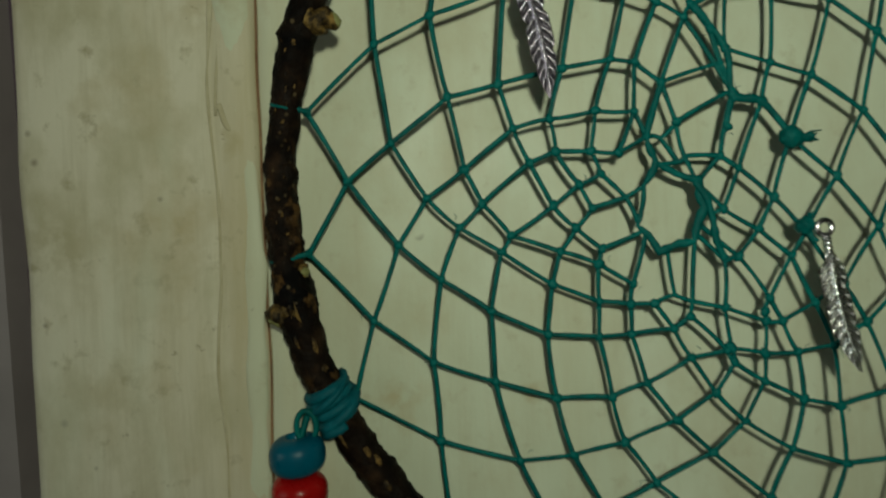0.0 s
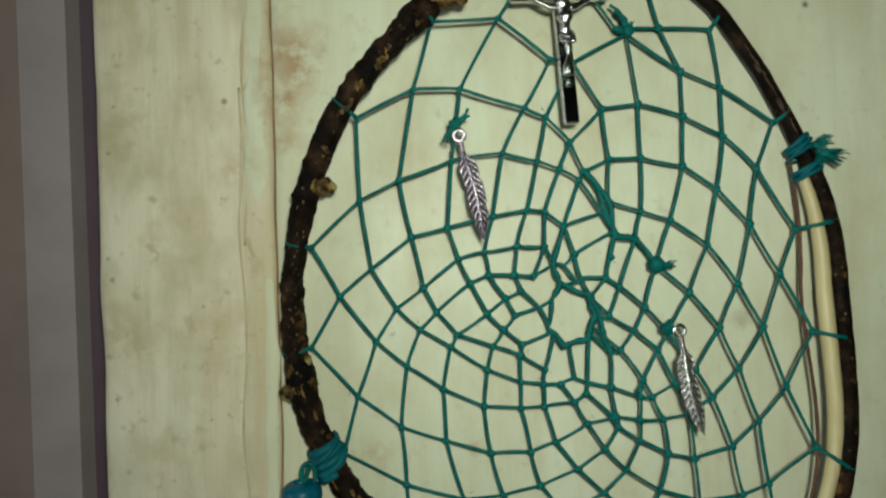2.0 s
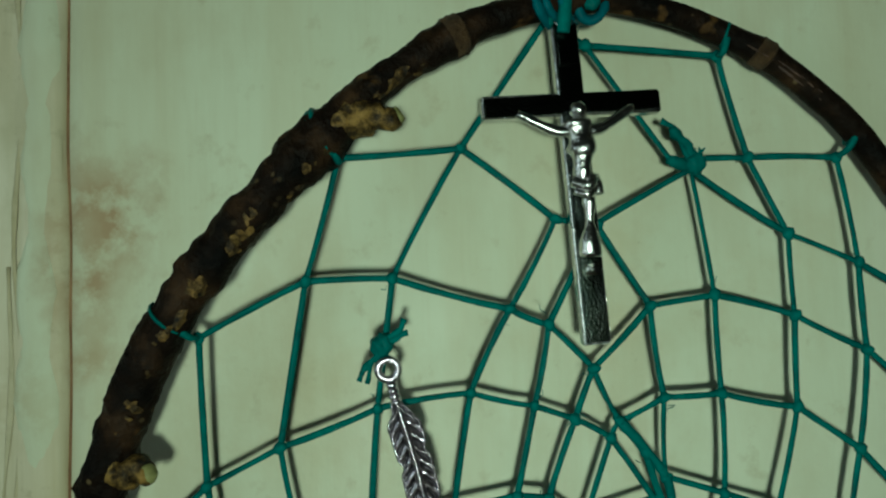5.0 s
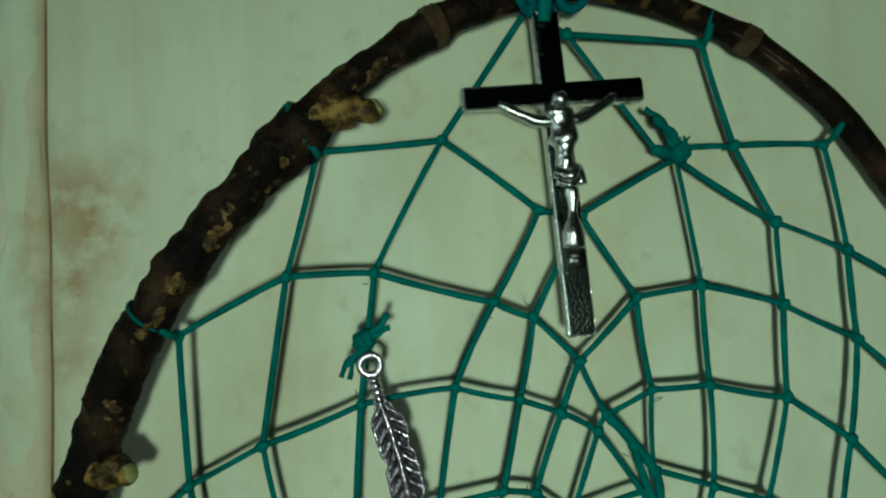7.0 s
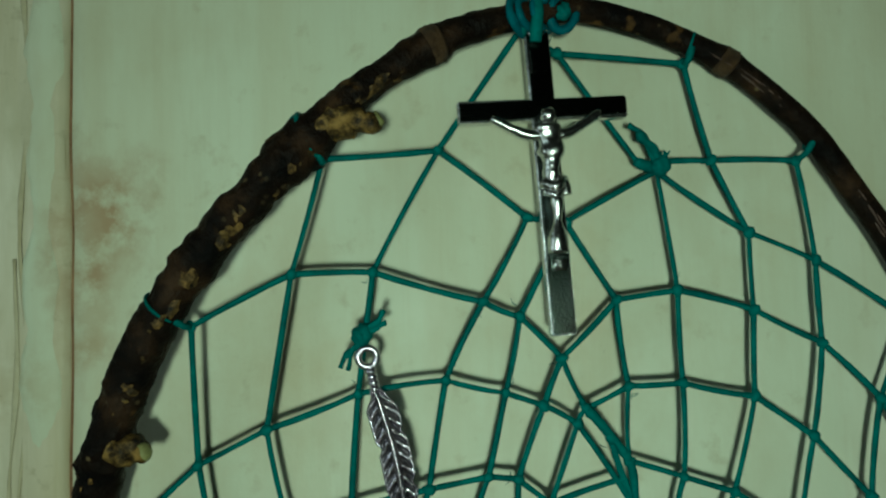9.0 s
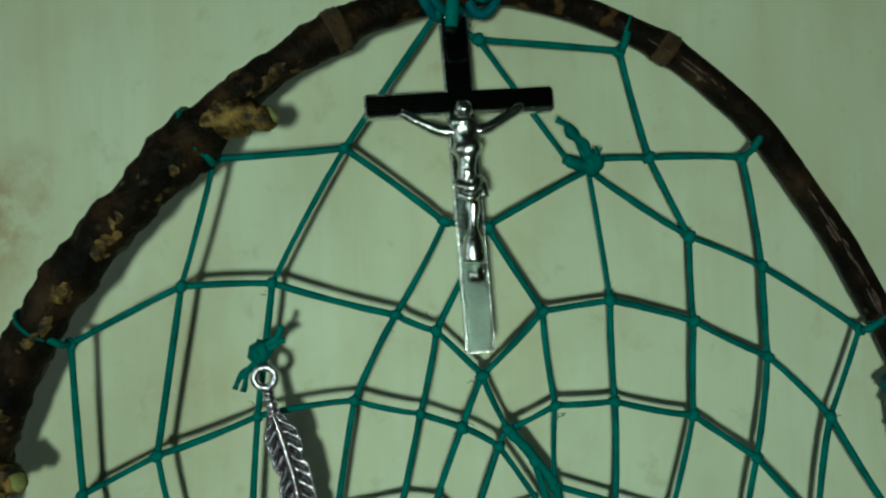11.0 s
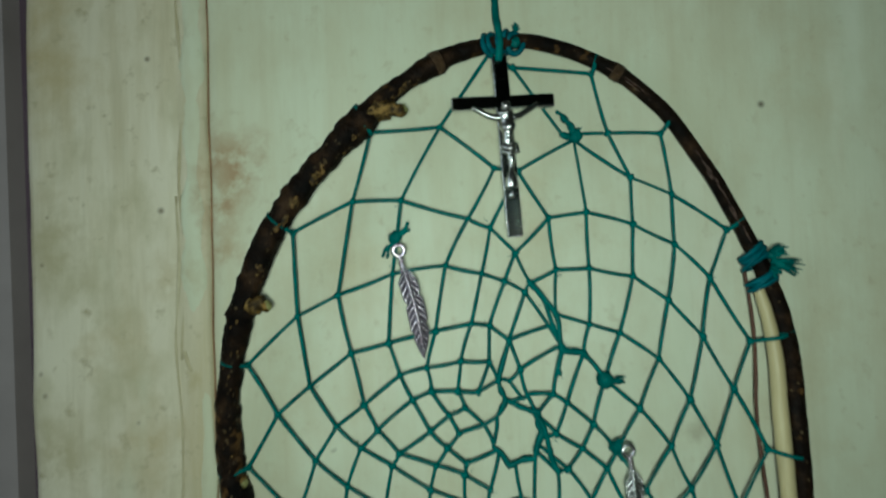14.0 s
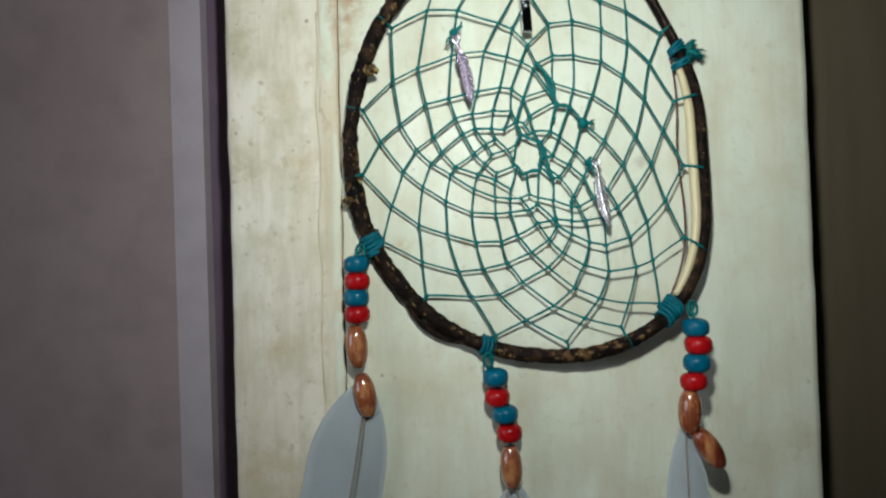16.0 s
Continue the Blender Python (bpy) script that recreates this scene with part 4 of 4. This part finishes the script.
# ---- pendants of beads, wood and feathers ----
def lathe(profile, sides=28):
    bm = bmesh.new()
    rings = [[bm.verts.new((r * math.cos(2 * math.pi * k / sides), r * math.sin(2 * math.pi * k / sides), z)) for k in range(sides)] for r, z in profile]
    for a, b in zip(rings, rings[1:]):
        for k in range(sides):
            bm.faces.new((a[k], a[(k + 1) % sides], b[(k + 1) % sides], b[k]))
    return bm


def add_lathe(name, profile, m, material, parent, label=""):
    bm = lathe(profile)
    bm.transform(m)
    return part(name, bm, material, parent, label)


def round_bead(parent, x, z, y, tilt, material, label):
    w, h, hole = 4.55, 3.2, 1.3
    prof = [(hole, -2.4), (hole, 2.4)] + [(max(hole, w * abs(math.cos(a)) ** 0.62), h * math.copysign(abs(math.sin(a)) ** 0.75, math.sin(a))) for a in (radians(78 - 156 * k / 22) for k in range(23))] + [(hole, -2.4)]
    add_lathe("bead", [(r / 1000, zz / 1000) for r, zz in prof], Matrix.Translation(P3(x, z, y)) @ Matrix.Rotation(radians(tilt), 4, "Y") @ Matrix.Rotation(radians(random.uniform(-4, 4)), 4, "X"), material, parent, label)


def long_bead(parent, x, z, y, tilt, length=15.0, wide=3.9):
    prof = [(0.9, -length / 2 + 1)] + [(max(1.0, wide * (1 - abs(k / 10) ** 2.6 * 0.52)), length / 2 * k / 10) for k in range(-10, 11)] + [(0.9, length / 2 - 1)]
    add_lathe("wooden_bead", [(r / 1000, zz / 1000) for r, zz in prof], Matrix.Translation(P3(x, z, y)) @ Matrix.Rotation(radians(tilt), 4, "Y"), lacquer, parent, "lacquered brown wooden bead")


def feather(parent, top, tip, wide, bend, skew, y_tip, notch=0.0):
    """A flat vane with a quill, from top to tip (x, z in mm)."""
    bm = bmesh.new()
    uv = bm.loops.layers.uv.new("uv")
    T, E = Vector(top), Vector(tip)
    d = E - T
    s = Vector((-d.y, d.x)).normalized()
    nu, nv, rows = 60, 10, []
    for i in range(nu + 1):
        u = i / nu
        w = wide * math.sin(math.pi / 2 * min(1, u / (0.34 + notch * 1.5))) ** 0.75 * (1 - max(0, (u - 0.72) / 0.28) ** 2) ** 0.5
        c = T + d * u + s * bend * math.sin(math.pi * u)
        row = []
        for j in range(-nv // 2, nv // 2 + 1):
            v = 2 * j / nv
            side = w * (1 + skew * (1 if v > 0 else -1))
            ragged = 1 + (0.035 * noise.noise((u * 40, v * 2, 3)) + notch * noise.noise((u * 9, v, 8))) * abs(v)
            p = c + s * v * side * ragged
            row.append((bm.verts.new(P3(p.x, p.y, -1.5 + y_tip * u - 1.6 * (1 - v * v) * (w / wide))), (u * 1.0, v * 0.5 + (0.25 * abs(v)))))
        rows.append(row)
    for a, b in zip(rows, rows[1:]):
        for k in range(nv):
            f = bm.faces.new((a[k][0], a[k + 1][0], b[k + 1][0], b[k][0]))
            for loop, q in zip(f.loops, (a[k], a[k + 1], b[k + 1], b[k])):
                loop[uv].uv = q[1]
    bmesh.ops.solidify(bm, geom=bm.faces[:], thickness=0.00018)
    ob = part("feather", bm, vane, parent, "pale grey feather")
    pts = [P3(*(T + d * u + s * bend * math.sin(math.pi * u)), -3.05 + y_tip * u) for u in (k / 30 for k in range(31))]
    part("quill", tube(pts, [(0.42 - 0.32 * k / 30) / 1000 for k in range(31)], 8), quill, ob)


def pendant(beads, woods, feathers, top, label):
    th = thing("bead_pendant", P3(*beads[0]), label, "bead pendant", "pendants under the dreamcatcher")
    line = [top] + [P3(x, z, -3.4) for x, z in beads] + [P3(w[0], w[1], -3.4) for w in woods[:1]]
    part("cord", tube(bez(line, 6), 0.00055, 8, rough=0.1), cord_mat, th)
    loop = [top + Vector((0.0016 * math.cos(w), -0.001, 0.0026 * math.sin(w) - 0.0015)) for w in (2 * math.pi * k / 20 for k in range(20))]
    part("cord_loop", tube(loop, 0.0005, 8, True), cord_mat, th)
    for k, (x, z) in enumerate(beads):
        round_bead(th, x, z, -3.4, random.uniform(-5, 5), (blue_bead, red_bead)[k % 2], ("teal-blue glass bead", "glossy red glass bead")[k % 2])
    for x, z, tilt in woods:
        long_bead(th, x, z, -3.6, tilt)
    for f in feathers:
        feather(th, *f)
    return th


pendant([(-43.0, -55.7), (-42.8, -62.0), (-43.2, -68.0), (-43.0, -74.0)], [(-43.4, -85.5, -3), (-40.8, -103.0, -10)],
        [((-40.2, -97), (-61, -190), 9.4, 2.4, -0.84, -2.0), ((-39.6, -98), (-57, -186), 5.4, 2.2, 0.75, 1.6)], hoop_at(-148.0, -4.2, -2.2),
        "blue, red and wooden bead string ending in pale grey feathers")
pendant([(7.0, -98.8), (7.4, -106.2), (10.3, -112.6), (11.7, -119.6)], [(12.0, -132.0, -3)],
        [((13.5, -138), (18, -200), 7.0, 2.0, 0.1, -2.0), ((10.5, -140), (4, -195), 6.0, -2.0, 0.1, -1.0)], hoop_at(-101.5, -3.0, -2.2),
        "crooked blue and red bead string with wooden bead and feather")
pendant([(82.3, -83.8), (83.5, -90.4), (82.9, -96.9), (82.0, -103.9)], [(81.0, -115.2, 3), (89.8, -130.0, -32)],
        [((80.2, -120), (79.6, -190), 9.2, 0.8, 0.05, -2.5, 0.10)], hoop_at(-47.0, -3.6, -2.2),
        "blue and red bead string with tilted wooden bead, ragged feather")


# ---- charms tied to the web ----
def feather_charm(eye, tip, metal, label, flip, lean):
    E, T = Vector(eye), Vector(tip)
    th = thing("feather_charm", P3(*eye, -2), label, "charm", "metal feather charms")
    d = (T - E).normalized()
    s = Vector((-d.y, d.x))
    full = (T - E).length
    ring = [P3(*(E + d * (1.25 * math.cos(w)) + s * (1.25 * math.sin(w))), -2.2) for w in (2 * math.pi * k / 28 for k in range(28))]
    part("ring", tube(ring, 0.00048, 10, True), metal, th, "small cast ring")
    neck = bmesh.new()
    for k in range(4):
        p, q = E + d * (1.5 + k * 0.75), E + d * (2.3 + k * 0.75)
        tube([P3(*p, -2.2), P3(*((p + q) / 2), -2.2), P3(*q, -2.2)], [0.00055, 0.0008, 0.00055], 10, bm=neck)
    part("neck", neck, metal, th)
    bm = bmesh.new()
    nu, nv, rows = 110, 16, []
    for i in range(nu + 1):
        u = i / nu
        w = 2.15 * min(1.0, 0.25 + u * 5.0) * (1 - max(0, (u - 0.62) / 0.38) ** 1.7 * 0.93)
        base = E + d * (4.0 + (full - 4.0) * u) + s * flip * 0.7 * math.sin(math.pi * u)
        row = []
        for j in range(nv + 1):
            v = 2 * j / nv - 1
            cut = 1 - 0.24 * max(0, math.sin(u * 19 + (2.0 if v > 0 else 0.3))) ** 6
            x = base + s * v * w * cut
            ridge = 0.55 * math.exp(-(v / 0.16) ** 2)
            barb = 0.26 * math.sin((u * 13 - abs(v) * 1.6) * 2 * math.pi) * min(1, max(0, (abs(v) - 0.2) * 8)) * min(1, max(0, (0.9 - abs(v)) * 8))
            rim = 0.22 * (abs(v) > 0.85)
            row.append(bm.verts.new(P3(x.x, x.y, -2.1 - lean * u - 0.035 * lean * v * w - 0.35 * (1 - v * v) - ridge - barb - rim)))
        rows.append(row)
    for i, (a, b) in enumerate(zip(rows, rows[1:])):
        for k in range(nv):
            f = bm.faces.new((a[k], a[k + 1], b[k + 1], b[k]))
            v = abs((2 * k + 1) / nv - 1)
            f.material_index = int(0.22 < v < 0.84 and 4 < i < nu - 8 and math.sin(((i + 0.5) / nu * 13 - v * 1.6) * 2 * math.pi) < 0.0)
    bmesh.ops.solidify(bm, geom=bm.faces[:], thickness=-0.0006)
    part("feather_plate", bm, (metal, oxide if flip > 0 else dull_silver), th, "cast metal feather with rib and barbs")
    return th


charm_1 = feather_charm((-4.3, 25.7), (0.6, 1.6), violet_silver, "tarnished silver feather charm tied to the web", 1, 1.2)
charm_2 = feather_charm((45.9, -21.3), (50.0, -44.8), silver, "bright silver feather charm tied to the web", -1, 2.4)
for x, z, th, ways in ((-5.0, 28.6, charm_1, ((0.75, 0.55, 4.2), (-0.55, -0.9, 5.0), (-0.2, -1, 3.5))), (43.6, -20.8, charm_2, ((0.2, 1, 2.4), (-1, -0.1, 2.2), (0.35, -1, 3.5)))):
    bm = bmesh.new()
    bmesh.ops.create_icosphere(bm, subdivisions=3, radius=0.0015)
    for v in bm.verts:
        v.co *= 1 + 0.35 * noise.noise(v.co * 1300)
    bmesh.ops.translate(bm, verts=bm.verts, vec=P3(x, z, -0.8))
    part("cord_knot", bm, cord_mat, th, "teal tying knot")
    for a, b, ln in ways:
        cord_tail(P3(x, z, -1.2), Vector((a, -0.2, b)).normalized(), ln, th, 0.00055)


def crucifix():
    th = thing("crucifix", P3(22, 26.5, -2), "small dark metal crucifix with silver rims tied to the hoop", "crucifix")
    base = Matrix.Translation(P3(20.1, 57.4, -1.7)) @ Matrix.Rotation(radians(4.0), 4, "Z") @ Matrix.Rotation(radians(-4.6), 4, "X") @ Matrix.Rotation(radians(-2.3), 4, "Y")

    def bar(x0, x1, z0, z1, y0, y1, bev):
        return box(x0 / 1000, x1 / 1000, y0 / 1000, y1 / 1000, z0 / 1000, z1 / 1000, bev / 1000)

    for nm, b, mt, lb in (("upright", (-1.75, 1.75, -30.6, 11.0, -0.85, 0.85), silver, "silver sides"), ("crossbar", (-11.7, 11.7, -1.5, 1.5, -0.8, 0.8), silver, "silver sides")):
        bm = bar(*b, 0.22)
        bm.transform(base @ (Matrix.Rotation(radians(0.9), 4, "Y") if nm == "crossbar" else Matrix()))
        part(nm, bm, mt, th, lb, False)
    for b in ((-1.5, 1.5, -30.3, 10.7, -1.12, -0.7), (-11.4, 11.4, -1.25, 1.25, -1.1, -0.7)):
        bm = bar(*b, 0.12)
        bmesh.ops.subdivide_edges(bm, edges=bm.edges[:], cuts=3)
        bm.transform(base)
        part("inlay", bm, gunmetal, th, "dark glossy inlay", False)
    bm = bar(-1.3, 1.3, 5.0, 8.2, -1.5, -1.0, 0.15)
    bm.transform(base)
    part("small_plate", bm, gunmetal, th, "small raised plate", False)
    # the cast figure, kept as one plain shape
    fig = bmesh.new()

    def L(x, z, y=-1.9):
        return base @ Vector((x / 1000, y / 1000, (z - (1.3 if z < 10 else 0)) / 1000))

    tube(bez([L(-0.1, -1.2), L(0.2, -4.5, -2.1), L(0.0, -8.0, -2.0), L(0.3, -12.5, -2.2), L(-0.1, -18.5, -1.8)], 8), [0.00118 + 0.0005 * math.sin(0.55 + k * 0.19) + 0.00022 * math.sin(k * 0.9) for k in range(33)], 14, flat=0.85, bm=fig, rough=0.34)
    for sgn in (-1, 1):
        tube(bez([L(sgn * 0.9, -2.6), L(sgn * 3.2, -2.3), L(sgn * 7.4, 0.2, -1.5)], 6), [0.00082 - 0.00002 * k for k in range(13)], 10, bm=fig, rough=0.25)
    bmesh.ops.create_icosphere(fig, subdivisions=3, radius=0.00115, matrix=Matrix.Translation(L(0.2, 0.0, -2.2)))
    bmesh.ops.create_cube(fig, size=1, matrix=Matrix.Translation(L(0.1, -20.0, -1.4)) @ Matrix.Diagonal((0.0017, 0.0008, 0.0014, 1)))
    tube(bez([L(-1.3, -9.0), L(0.4, -9.8, -2.7), L(1.5, -8.6), L(1.7, -10.8)], 5), 0.0008, 8, bm=fig, rough=0.3)
    tube(bez([L(-1.2, -10.2, -2.1), L(0.2, -10.9, -2.7), L(1.3, -10.0, -2.2)], 5), 0.00055, 8, bm=fig, rough=0.3)
    part("figure", fig, silver, th, "plain cast silver relief shape")
    ring = [L(1.3 * math.cos(w), 11.6 + 1.3 * math.sin(w), -0.3 + 0.8 * math.sin(w)) for w in (2 * math.pi * k / 20 for k in range(20))]
    part("bail", tube(ring, 0.0004, 8, True), silver, th, "silver hanging ring")
    return th


crucifix()
